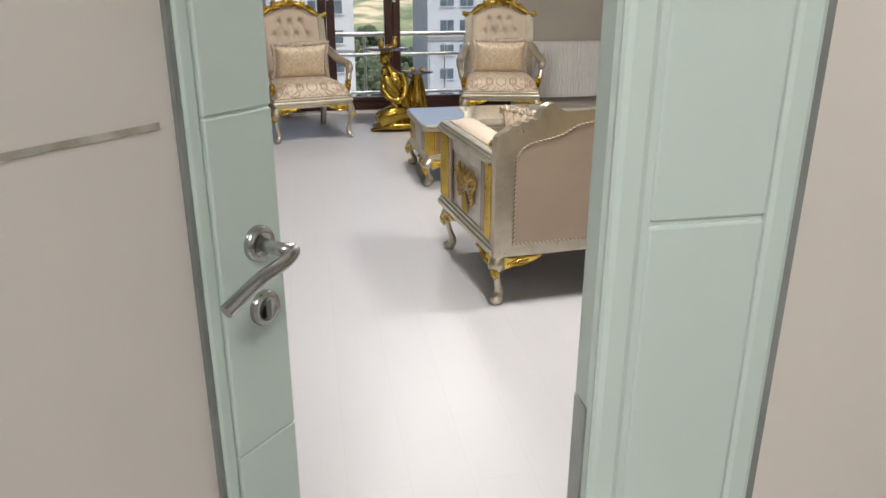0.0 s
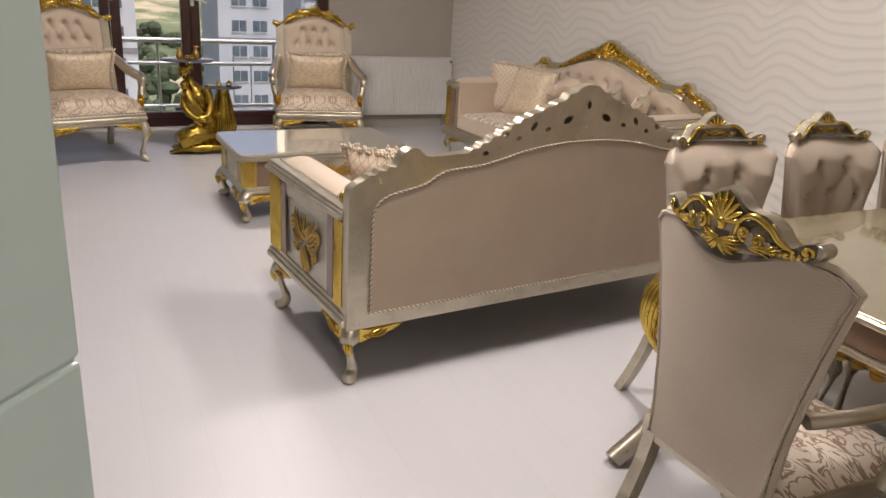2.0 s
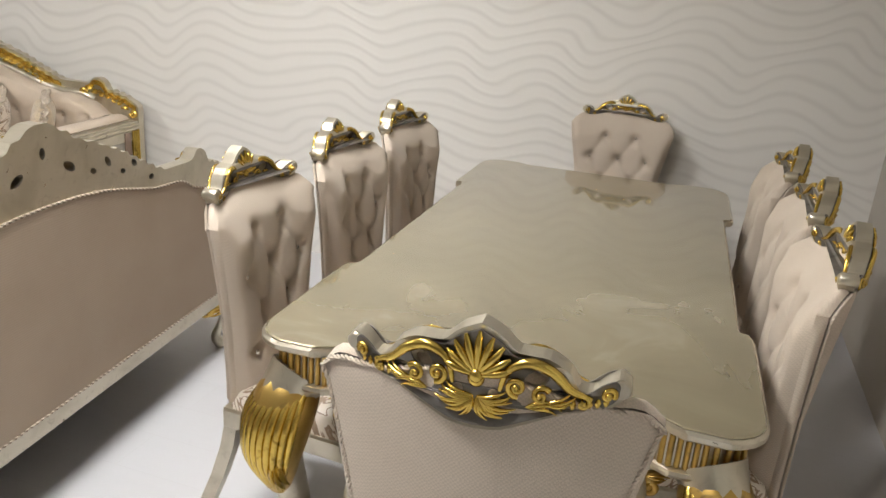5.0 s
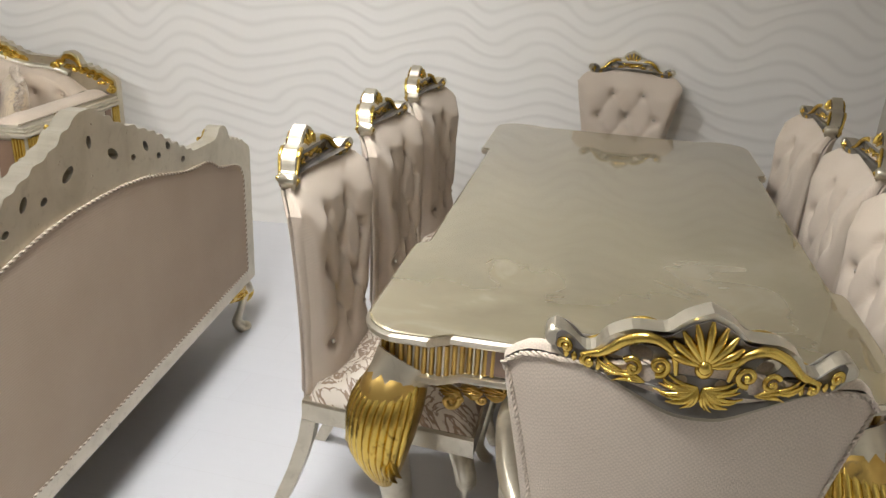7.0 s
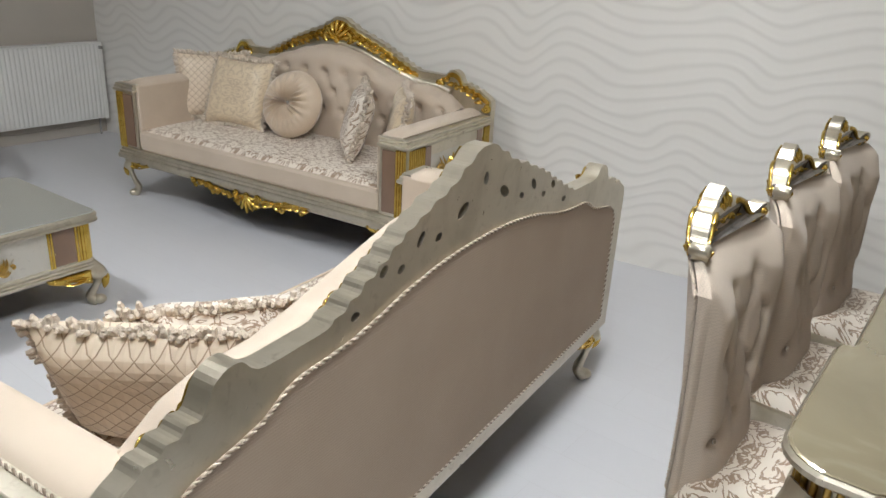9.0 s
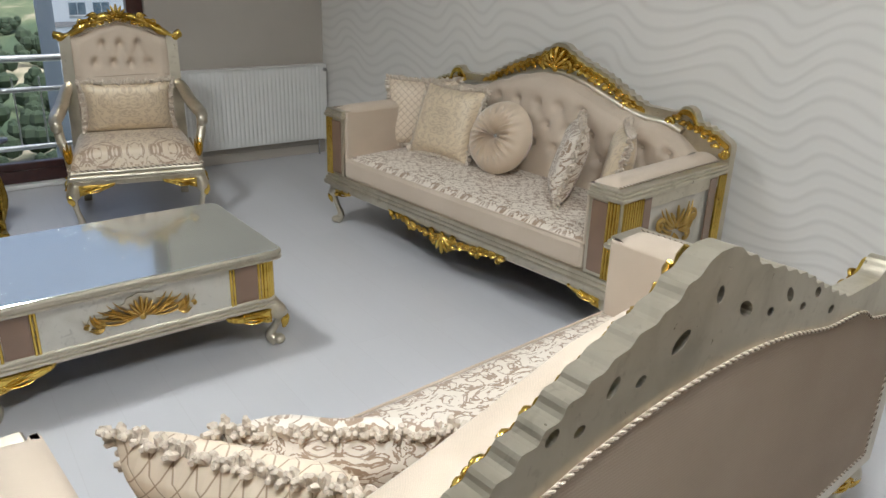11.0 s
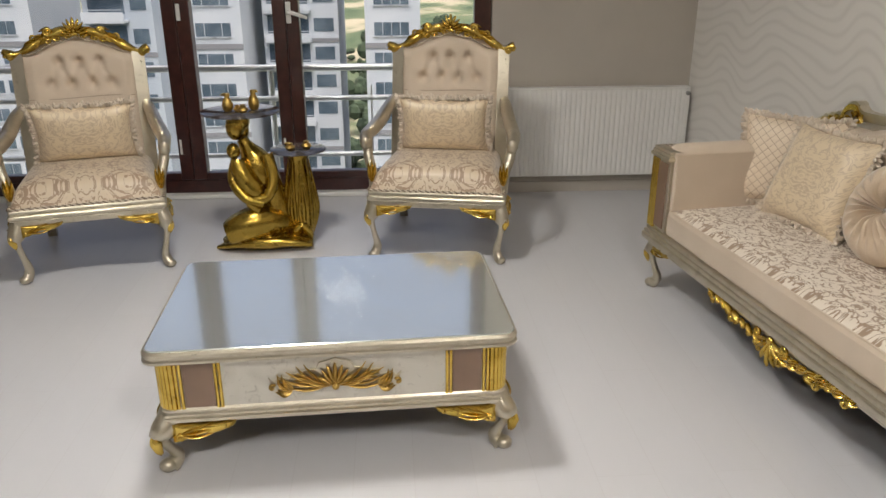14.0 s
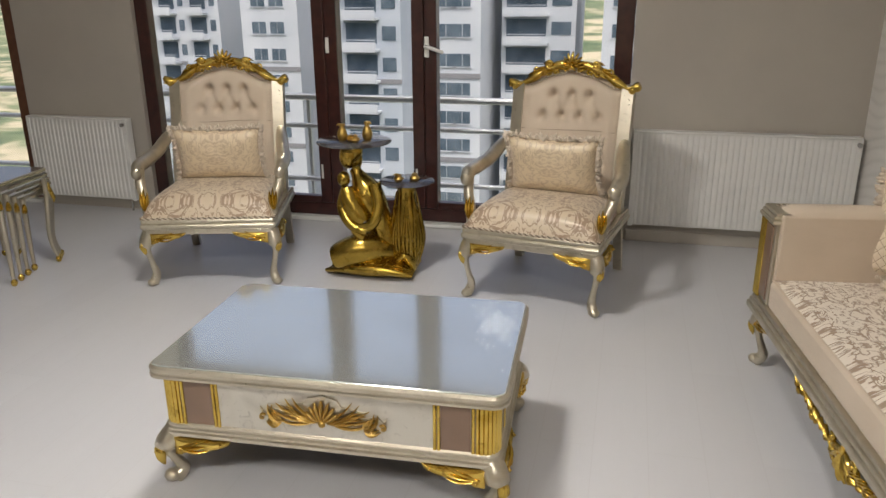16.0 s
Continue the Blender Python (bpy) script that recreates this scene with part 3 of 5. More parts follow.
def glazed_window(name, x0, x1, mullions, mat, label):
    ob = tagged(new(name), label, "window", "", "structure")
    y0, y1, zt = NORTH + 0.03, NORTH + 0.11, 2.31
    f = Shape()
    f.box((x0 + .003, y0, 0.03), (x0 + 0.10, y1, zt), 0.006).box((x1 - 0.11, y0, 0.03), (x1 - .003, y1, zt), 0.006)
    f.box((x0 + 0.10, y0, 0.03), (x1 - 0.11, y1, 0.12), 0.006).box((x0 + 0.10, y0, zt - 0.1), (x1 - 0.11, y1, zt), 0.006)
    f.each("frame", mat, ob)
    edges = [x0 + 0.10] + [e for m in mullions for e in m] + [x1 - 0.11]
    for a, b in mullions:
        s = Shape()
        mid = (a + b) / 2
        s.box((a, y0 - 0.018, 0.125), (mid - 0.002, y1 + 0.002, zt - 0.102), 0.008).box((mid + 0.002, y0 - 0.018, 0.125), (b, y1 + 0.002, zt - 0.102), 0.008)
        s.each("sash_stile", mat, ob)
    for a, b in zip(edges[::2], edges[1::2]):
        s = Shape()
        s.box((a, y0 - 0.012, 0.121), (b, y0 + 0.05, 0.17), 0.006).box((a, y0 - 0.012, zt - 0.16), (b, y0 + 0.05, zt - 0.101), 0.006)
        s.each("sash_rail", mat, ob)
        g = Shape().box((a - 0.006, y0 + 0.03, 0.165), (b + 0.006, y0 + 0.044, zt - 0.155)).make("pane", GLASS, ob, smooth=False)
        g.visible_shadow = False
    for a, b in mullions:
        h = Shape()
        x = (a + b) / 2 + 0.02
        if a > 1:
            h.box((x - 0.016, y0 - 0.03, 1.13), (x + 0.016, y0 - 0.018, 1.26), 0.005)
            h.tube([(x, y0 - 0.03, 1.20), (x, y0 - 0.065, 1.20), (x + 0.03, y0 - 0.072, 1.195), (x + 0.12, y0 - 0.07, 1.165)], [0.011, 0.011, 0.012, 0.010], 8)
        else:
            h.box((x - 0.012, y0 - 0.03, 1.15), (x + 0.012, y0 - 0.018, 1.25), 0.004)
        h.make("handle", WHITE, ob)
        k = Shape().box((a + 0.015, y0 - 0.024, 0.30), (a + 0.03, y0 - 0.018, 0.40), 0.003).make("hinge", WHITE, ob)
    return ob


glazed_window("window_1", W1[0], W1[1], ((0.455, 0.626), (1.134, 1.299)), FRAME, "tall dark mahogany framed balcony doors with clear glass")
glazed_window("window_2", W2[0], W2[1], (), TEAK, "brown framed balcony window beside the radiator")
sill = Shape().box((W1[0] + .003, NORTH - 0.03, 0.002), (W1[1] - .003, NORTH + 0.2, 0.03), 0.006).box((W2[0] + .003, NORTH - 0.03, 0.002), (W2[1] - .003, NORTH + 0.2, 0.03), 0.006)
tagged(sill.make("window_sill", WHITE), "low white threshold under the windows", "sill", "", "structure")


def radiator(m, width, z0, z1):
    ob = empty("radiator", m, "white ribbed steel panel radiator on the wall", "radiator", "radiators")
    s = Shape()

    def face(u, v):
        x = (u - 0.5) * (width - 0.05)
        k = 0.5 + 0.5 * math.cos(2 * math.pi * x / 0.0333)
        edge = min(1.0, min(v, 1 - v) / 0.05)
        return (x, -0.092 - 0.007 * min(1.0, k * 1.6) * edge, z0 + 0.02 + v * (z1 - z0 - 0.035))
    s.sheet(face, int(width / 0.0333 * 8), 10)
    s.make("front_panel", WHITE, ob)
    b = Shape()
    b.box((-width / 2, -0.09, z0 + 0.01), (width / 2, -0.03, z1 - 0.012), 0.006)
    b.box((-width / 2 - 0.002, -0.10, z1 - 0.012), (width / 2 + 0.002, -0.025, z1), 0.004)
    b.box((-width / 2 - 0.002, -0.10, z0 + 0.004), (-width / 2 + 0.028, -0.028, z1 - 0.013), 0.004)
    b.box((width / 2 - 0.028, -0.10, z0 + 0.004), (width / 2 + 0.002, -0.028, z1 - 0.013), 0.004)
    b.make("casing", WHITE, ob)
    c = Shape()
    for x in (-width * 0.3, width * 0.3):
        c.box((x, -0.03, z0 + 0.05), (x + 0.03, -0.001, z1 - 0.08))
    c.each("bracket", WHITE, ob, smooth=False)
    v = Shape()
    v.tube([(width / 2 - 0.06, -0.06, z0 + 0.01), (width / 2 - 0.06, -0.06, 0.0)], 0.008, 8)
    v.tube([(width / 2 - 0.02, -0.105, z1 - 0.04), (width / 2 - 0.02, -0.125, z1 - 0.04)], 0.014, 10)
    v.each("valve", CHROME, ob)
    return ob


radiator(pose((2.56 + 3.83) / 2, NORTH, 0), 3.83 - 2.56, 0.12, 0.725)
radiator(pose((-1.79 - 0.96) / 2, NORTH, 0), 0.83, 0.08, 0.685)


# ---- double door ----
def door_leaf(m, width, height, stile, flip, handle, label):
    """A leaf with a broad lacquered stile at its free edge (x = width) and a frosted pane; it faces -y."""
    ob = empty("door_leaf", m, label, "door", "leaves of the double door")
    ob["kind"] = "structure"
    t = 0.042
    s = Shape()
    g0 = 1.285
    x0 = width - stile
    tops = [0.005, g0 - 0.50, g0, g0 + 0.42, height]
    lip = 0.034 if flip else 0.0
    for a, b in zip(tops, tops[1:]):
        s.box((x0 + 0.022, 0.0, a + 0.0015), (width - lip, t, b - 0.0015), 0.0025)
    if flip:
        s.box((width - lip, 0.0, 0.005), (width, t, height), 0.010)
    s.box((x0 - 0.004, 0.004, 0.005), (x0 + 0.022, t, height), 0.006)
    s.box((x0 + 0.024, 0.003, 0.006), (width - 0.002, t - 0.002, height - 0.001))
    s.box((0.0, 0.0, 0.005), (0.08, t, height), 0.004)
    s.box((0.08, 0.0, 0.005), (x0 - 0.004, t, 0.14), 0.003).box((0.08, 0.0, height - 0.12), (x0 - 0.004, t, height), 0.003)
    s.make("stile", MINT, ob)
    k = Shape().box((x0 - 0.012, 0.006, 0.14), (x0 - 0.004, t - 0.006, height - 0.12)).box((0.08, 0.006, 0.14), (0.088, t - 0.006, height - 0.12))
    k.each("gasket", GASKET, ob, smooth=False)
    p = Shape()
    p.box((0.088, 0.014, 0.14), (x0 - 0.012, 0.024, height - 0.12))
    p.make("frosted_pane", FROST, ob, smooth=False)
    c = Shape()
    c.box((0.13, 0.0115, g0 - 0.004), (x0 - 0.035, 0.0138, g0 + 0.004))
    c.box((0.13, 0.0115, g0 - 0.62), (x0 - 0.035, 0.0138, g0 - 0.612))
    c.each("clear_line", CLEAR, ob, smooth=False)
    if handle:
        h = Shape()
        x, z = width - 0.047, 1.10
        for zz in (z, z - 0.098):
            b = len(h.v)
            h.lathe([(0.0265, 0.0), (0.0265, 0.006), (0.024, 0.010), (0.018, 0.011), (0.0165, 0.008), (0.002, 0.008)], n=28)
            h.moved(pose(x, 0, zz, 90, 0, 0), b)
        h.tube(curve([(x, -0.004, z), (x, -0.045, z - 0.001), (x + 0.012, -0.055, z - 0.004), (x - 0.01, -0.060, z - 0.012), (x - 0.06, -0.060, z - 0.022), (x - 0.118, -0.056, z - 0.046)], 6), 0.0098, 12)
        h.make("lever_handle", CHROME, ob)
        e = Shape()
        e.box((x - 0.005, -0.0125, z - 0.112), (x + 0.005, -0.0095, z - 0.084), 0.002)
        e.make("keyhole", GASKET, ob)
    else:
        e = Shape().box((width, 0.010, 0.93), (width + 0.002, 0.034, 1.13)).make("strike_plate", CHROME, ob, smooth=False)
    return ob


door_leaf(pose(-0.245, 0.505, 0, 0, 0, DOOR_OPEN), 0.80, 2.08, 0.140, False, True, "mint lacquered door leaf with frosted glass, standing open")
passive = door_leaf(pose(1.312, 0.595, 0, 0, 0, 181.5), 0.770, 2.08, 0.150, True, False, "mint lacquered fixed door leaf with frosted glass")
jamb = Shape().box((-0.327, 0.495, 0), (-0.255, SOUTH + 0.01, 2.117), 0.006).box((1.317, 0.495, 0), (1.357, SOUTH + 0.01, 2.117), 0.006)
jamb.box((-0.255, 0.495, 2.085), (1.317, SOUTH + 0.01, 2.117), 0.004)
tagged(jamb.make("door_frame", MINT), "mint lacquered frame round the double door", "door frame", "", "structure")


# ---- ceiling lamps ----
def downlight(m):
    ob = empty("ceiling_lamp", m, "round white flush ceiling lamp, switched on", "lamp", "ceiling lamps")
    Shape().lathe([(0.25, 0.0), (0.25, -0.03), (0.24, -0.036), (0.225, -0.03), (0.225, 0.0)]).make("rim", WHITE, ob)
    Shape().lathe([(0.223, -0.004), (0.223, -0.024), (0.15, -0.04), (0.001, -0.045)]).make("diffuser", LAMPGLOW, ob)
    return ob


for x, y in ((2.5, 3.15), (0.9, 2.65), (1.3, 5.8), (0.1, -0.8)):
    downlight(pose(x, y, TOP))


# ---- sofas ----
def sofa_profile(w):
    """The scalloped top of the back, from one arm to the other."""
    half = [(0.0, 0.70), (0.0, 0.775), (0.02, 0.80), (0.06, 0.822), (0.075, 0.835), (0.10, 0.835), (0.115, 0.85), (0.14, 0.848), (0.155, 0.862), (0.18, 0.858), (0.195, 0.878), (0.21, 0.905), (0.24, 0.922), (0.27, 0.92), (0.29, 0.90), (0.32, 0.888), (0.40, 0.889), (0.48, 0.892), (0.50, 0.905), (0.53, 0.908), (0.545, 0.925), (0.575, 0.928), (0.59, 0.948), (0.62, 0.95), (0.635, 0.968), (0.665, 0.972), (0.68, 0.992), (0.71, 0.996), (0.725, 1.012), (0.755, 1.016), (0.775, 1.03), (0.81, 1.036), (0.83, 1.052), (0.87, 1.056), (0.89, 1.07), (0.925, 1.078), (0.945, 1.10), (0.975, 1.106), (1.0, 1.125), (1.03, 1.135)]
    k = (w / 2) / 1.05
    left = [(p.x, p.z) for p in curve([(-w / 2 + u * k, 0, z) for u, z in half], 3)]
    return left + [(-x, z) for x, z in reversed(left)]


def oval(x, z, a, b, turn=0.0, n=12):
    c, s = math.cos(turn), math.sin(turn)
    return [(x + a * math.cos(t) * c - b * math.sin(t) * s, z + a * math.cos(t) * s + b * math.sin(t) * c) for t in (2 * math.pi * i / n for i in range(n))]


def tufted(s, x0, x1, z0, ztop, y_back, lean, depth, buttons, wing=0.0, nu=56, nv=36):
    """A buttoned cushion front over x and z; ztop gives the height at each x."""
    def fn(u, v):
        x = x0 + (x1 - x0) * u
        z = z0 + (ztop(x) - z0) * v
        edge = min(1.0, min(u, 1 - u) * (x1 - x0) / 0.05) ** 0.5 * min(1.0, (1 - v) * (ztop(x) - z0) / 0.05 + 0.001) ** 0.5
        y = depth * edge
        for bx, bz in buttons:
            d = math.hypot(x - bx, z - bz)
            y -= 0.036 * math.exp(-(d / 0.022) ** 2) + 0.008 * math.exp(-(d / 0.06) ** 2)
        for i, (bx, bz) in enumerate(buttons):
            for cx, cz in buttons[i + 1:]:
                ln = math.hypot(cx - bx, cz - bz)
                if ln > 0.17 or abs(cz - bz) < 0.02:
                    continue
                t = max(0, min(1, ((x - bx) * (cx - bx) + (z - bz) * (cz - bz)) / ln ** 2))
                d = math.hypot(x - bx - t * (cx - bx), z - bz - t * (cz - bz))
                y -= 0.011 * math.exp(-(d / 0.012) ** 2)
        return (x, y_back + y - lean * (z - z0) + wing * abs(2 * u - 1) ** 4 * v, z)
    s.sheet(fn, nu, nv)


def sofa(m, label):
    ob = empty("sofa", m, label, "sofa", "sofas")
    w, dp, hb, lean = 2.10, 0.86, 0.245, 0.13
    prof = sofa_profile(w)
    outline = [(-w / 2, hb)] + prof + [(w / 2, hb)]
    holes = []
    for sx in (-1, 1):
        for x, z, a, b, t in ((0.0, 1.055, 0.017, 0.011, 1.57), (0.10, 1.0, 0.027, 0.014, 0.5), (0.20, 0.965, 0.014, 0.009, 0.3), (0.27, 0.98, 0.02, 0.011, 0.9), (0.34, 0.935, 0.013, 0.009, 0.3), (0.40, 0.95, 0.016, 0.011, 0.6), (0.49, 0.915 - 0.03, 0.014, 0.010, 0)):
            if x == 0 and sx < 0:
                continue
            holes.append(oval(sx * x, z, a, b, -sx * t))
    plate("back_board", outline, holes, 0.05, SILVER, ob, pose(0, 0.025, 0))
    # cloth panel on the rear, with its rope edge
    inner = [(-0.96, 0.305), (-0.96, 0.68), (-0.952, 0.71), (-0.935, 0.735), (-0.90, 0.755), (-0.86, 0.765), (-0.80, 0.775), (-0.74, 0.79), (-0.69, 0.82), (-0.65, 0.832), (-0.58, 0.836), (-0.5, 0.842), (-0.42, 0.858), (-0.33, 0.88), (-0.22, 0.898), (-0.12, 0.907), (0.0, 0.91)]
    inner = inner + [(-x, z) for x, z in reversed(inner[:-1])]
    cloth = Shape()
    cloth.ring_skin([[(x, 0.0, z) for x, z in inner], [(x * 0.999, -0.004, 0.31 + (z - 0.31) * 0.998) for x, z in inner], [(x * 0.997, -0.006, 0.312 + (z - 0.31) * 0.994) for x, z in inner]])
    cloth.make("back_cloth", RIBBED, ob)
    rope("rope_edge", [(x, -0.006, z) for x, z in inner] + [(inner[0][0], -0.006, inner[0][1])], 0.0042, ob)
    # tufted front of the back
    lim = [(-w / 2 + 0.16, 0.72), (-0.80, 0.785), (-0.72, 0.81), (-0.58, 0.818), (-0.45, 0.85), (-0.30, 0.90), (-0.15, 0.945), (0, 0.965)]

    def top(x):
        q = -abs(x)
        for (xa, za), (xb, zb) in zip(lim, lim[1:]):
            if q <= xb:
                return za + (zb - za) * max(0, (q - xa) / (xb - xa))
        return lim[-1][1]
    btn = [(i * 0.15, 0.83) for i in range(-4, 5) if top(i * 0.15) > 0.87] + [(i * 0.15 + 0.075, 0.72) for i in range(-6, 6)] + [(i * 0.15, 0.61) for i in range(-6, 7)]
    b = Shape()
    tufted(b, -w / 2 + 0.15, w / 2 - 0.15, 0.40, top, 0.24, lean, 0.03, btn, 0.0, 90, 40)

    def roll(u, v):
        x = -w / 2 + 0.15 + u * (w - 0.3)
        puff = 0.022 * math.sin(math.pi * v) * (0.55 + 0.45 * abs(math.sin(math.pi * x / 0.15)))
        return (x, 0.05 + v * (0.194 - lean * (top(x) - 0.40)), top(x) - 0.001 + puff)
    b.sheet(roll, 150, 8)
    b.make("tufted_back", VELVET, ob)
    q = Shape()
    for x, z in btn:
        q.blob((x, 0.24 + 0.03 - 0.036 - lean * (z - 0.40), z), (0.008, 0.005, 0.008), 8, 5)
    q.each("button", VELVET, ob)
    # silver cap rail and gilded cresting on the front of the back
    cap = Shape()
    rail = curve([(x, 0.065, z + 0.016) for x, z in lim[1:]] + [(-x, 0.065, z + 0.016) for x, z in reversed(lim[1:-1])], 6)
    cap.tube(rail, 0.021, 10, 1.0)
    cap.make("cap_rail", SILVER, ob)
    strip = [(x, z) for x, z in prof if abs(x) < 0.57]
    plate("crest_ground", [(x, z - 0.020) for x, z in strip] + [(x, z - 0.05 - 0.05 * max(0, 1 - abs(x) / 0.2)) for x, z in reversed(strip)], [], 0.010, GOLD, ob, pose(0, 0.056, 0))
    for sx in (-1, 1):
        end = sorted((x, z) for x, z in prof if 0.73 < sx * x < 1.04)
        plate("crest_ground", [(x, z - 0.014) for x, z in end] + [(x, z - 0.04) for x, z in reversed(end)], [], 0.010, GOLD, ob, pose(0, 0.056, 0))
    g = Shape()
    shell(g, 0, 1.015, 0.115, 7, 150, 0.022)
    shell(g, 0, 1.03, 0.07, 5, 120, 0.028)
    for sx in (-1, 1):
        n0 = len(g.v)
        leaf_run(g, [(0.06, 0, 1.045), (0.18, 0, 1.015), (0.34, 0, 0.955), (0.50, 0, 0.885)], 0.050, 0.036, 5)
        scroll(g, 0.08, 1.0, 20, 0.035, 1, 1.2, 0.014)
        scroll(g, 0.47, 0.90, -30, 0.024, -1, 1.2, 0.011)
        g.moved(Matrix.Diagonal((sx, 1, 1, 1)), n0)
        e = Shape()
        leaf_run(e, [(0.75, 0, 0.885), (0.84, 0, 0.845), (0.93, 0, 0.815), (1.0, 0, 0.775)], 0.045, 0.036, 8)
        scroll(e, 0.745, 0.838, 60, 0.024, 1, 1.2, 0.012)
        scroll(e, 1.01, 0.755, -80, 0.024, 1, 1.2, 0.012)
        e.moved(pose(0, 0.061, -0.012) @ Matrix.Diagonal((sx, 1, 1, 1)))
        e.make("shoulder_carving", GOLD, ob)
    g.moved(pose(0, 0.061, -0.012))
    g.make("crest_carving", GOLD, ob)
    # seat with a patterned top
    seat = Shape()
    seat.box((-w / 2 + 0.165, 0.06, 0.315), (w / 2 - 0.165, dp - 0.005, 0.437), 0.02)
    seat.make("seat_base", VELVET, ob)
    st = Shape()
    st.sheet(lambda u, v: (-w / 2 + 0.168 + u * (w - 0.336), 0.10 + v * (dp - 0.115), 0.432 + 0.03 * (max(0.0, 1 - (2 * u - 1) ** 8) * max(0.0, 1 - (2 * v - 1) ** 8)) ** 0.5), 40, 24)
    st.make("seat_cushion", DAMASK, ob)
    rope("seat_piping", [(-w / 2 + 0.17, dp - 0.012, 0.436), (w / 2 - 0.17, dp - 0.012, 0.436)], 0.004, ob, VELVET)
    # base rail with its mouldings
    base = Shape()
    base.box((-w / 2 - 0.012, 0.02, 0.25), (w / 2 + 0.012, dp + 0.022, 0.282), 0.008)
    base.box((-w / 2 - 0.004, 0.02, 0.279), (w / 2 + 0.004, dp + 0.014, 0.300), 0.006)
    base.box((-w / 2 + 0.004, 0.05, 0.297), (w / 2 - 0.004, dp + 0.006, 0.318), 0.005)
    base.box((-w / 2 + 0.02, 0.052, 0.225), (w / 2 - 0.02, dp, 0.252), 0.006)
    base.make("base_rail", SILVER, ob)
    # added black sheet that keeps the floor beneath the sofa dark
    Shape().box((-w / 2 + 0.03, 0.06, 0.217), (w / 2 - 0.03, dp - 0.02, 0.2245)).make("sofa_shade_sheet", UNDERSHADE, ob, smooth=False)
    # arms
    for sx in (-1, 1):
        xo, xi = sx * w / 2, sx * (w / 2 - 0.16)
        lo, hi = min(xo, xi), max(xo, xi)
        a = Shape()
        a.box((lo + 0.012, 0.05, 0.318), (hi - 0.012, dp - 0.045, 0.66))
        a.make("arm_panel", PALE, ob)
        p = Shape()
        p.box((lo, dp - 0.045, 0.318), (hi, dp - 0.004, 0.664), 0.004)
        p.box((xo - (0.014 if sx > 0 else 0.0), 0.05, 0.60), (xo + (0.0 if sx > 0 else 0.014), dp - 0.046, 0.655), 0.003)
        p.make("arm_post", SILVER, ob)
        z = Shape().box((lo + 0.018 if sx < 0 else lo + 0.018, dp - 0.006, 0.335), (hi - 0.018, dp + 0.001, 0.645), 0.002)
        z.each("brown_inlay", BRONZE, ob)
        fl = Shape()
        # fluted gilt columns at the corner and the rear
        for i in range(8):
            yy = dp - 0.028 - i * 0.0165
            fl.tube([(xo + sx * 0.001, yy, 0.322), (xo + sx * 0.001, yy, 0.655)], 0.0088, 7)
        for i in range(4):
            xx = xo - sx * (0.012 + i * 0.0145)
            fl.tube([(xx, dp + 0.001, 0.322), (xx, dp + 0.001, 0.655)], 0.0078, 7)
        for i in range(4):
            fl.tube([(xo, 0.062 + i * 0.0165, 0.322), (xo, 0.062 + i * 0.0165, 0.655)], 0.0085, 7)
        fl.each("fluted_gilding", GOLD, ob)
        bi = Shape()
        bi.box((xo - 0.003, 0.135, 0.325), (xo + 0.003, 0.19, 0.65), 0.001)
        bi.box((xo - 0.003, dp - 0.21, 0.325), (xo + 0.003, dp - 0.16, 0.65), 0.001)
        bi.each("brown_strip", BRONZE, ob)
        c = Shape()
        c.box((lo - 0.018, 0.055, 0.662), (hi + 0.004, dp + 0.018, 0.680), 0.006)
        c.box((lo - 0.010, 0.055, 0.678), (hi, dp + 0.010, 0.694), 0.006)
        c.box((lo - 0.002, 0.055, 0.692), (hi, dp + 0.002, 0.706), 0.005)
        c.make("arm_cap", SILVER, ob)
        pad = Shape()
        xa, xb = (lo + 0.045, hi + 0.025) if sx < 0 else (lo - 0.025, hi - 0.045)
        pad.sheet(lambda u, v: (xa + (xb - xa) * u, 0.06 + v * (dp - 0.09), 0.70 + 0.032 * math.sin(math.pi * u) ** 0.6 * min(1, (1 - v) * 14 + 0.0) ** 0.5), 12, 20)
        pad.box((min(xi, xi - sx * 0.026), 0.06, 0.43), (max(xi, xi - sx * 0.026), dp - 0.015, 0.705), 0.010)
        pad.make("arm_pad", VELVET, ob)
        xr = lo + 0.04 if sx < 0 else hi - 0.04
        rope("arm_rope", [(xr, 0.06, 0.709), (xr, dp - 0.03, 0.709)], 0.0045, ob)
        g = Shape()
        n0 = len(g.v)
        shell(g, 0, 0.0, 0.075, 5, 150)
        for k in (-1, 1):
            leaf_blade(g, 0.01 * k, -0.01, 90 - 62 * k, 0.12, 0.032, 0.016, 0.5 * k)
            leaf_blade(g, 0.02 * k, -0.02, 90 - 100 * k, 0.11, 0.03, 0.014, 1.2 * k)
            leaf_blade(g, 0.0, -0.03, -90 + 25 * k, 0.10, 0.03, 0.014, -0.5 * k)
            scroll(g, 0.075 * k, 0.03, 60 if k > 0 else 120, 0.025, -k, 1.2, 0.010)
            scroll(g, 0.06 * k, -0.06, -40 if k > 0 else 220, 0.02, k, 1.2, 0.009)
        g.moved(Matrix.Translation((xo - sx * 0.008, dp * 0.5, 0.48)) @ pose(0, 0, 0, 0, 0, -90 if sx > 0 else 90) @ Matrix.Diagonal((1.3, 0.8, 1.25, 1)), n0)
        g.make("arm_carving", ANTIQUE, ob)
    ap = Shape()
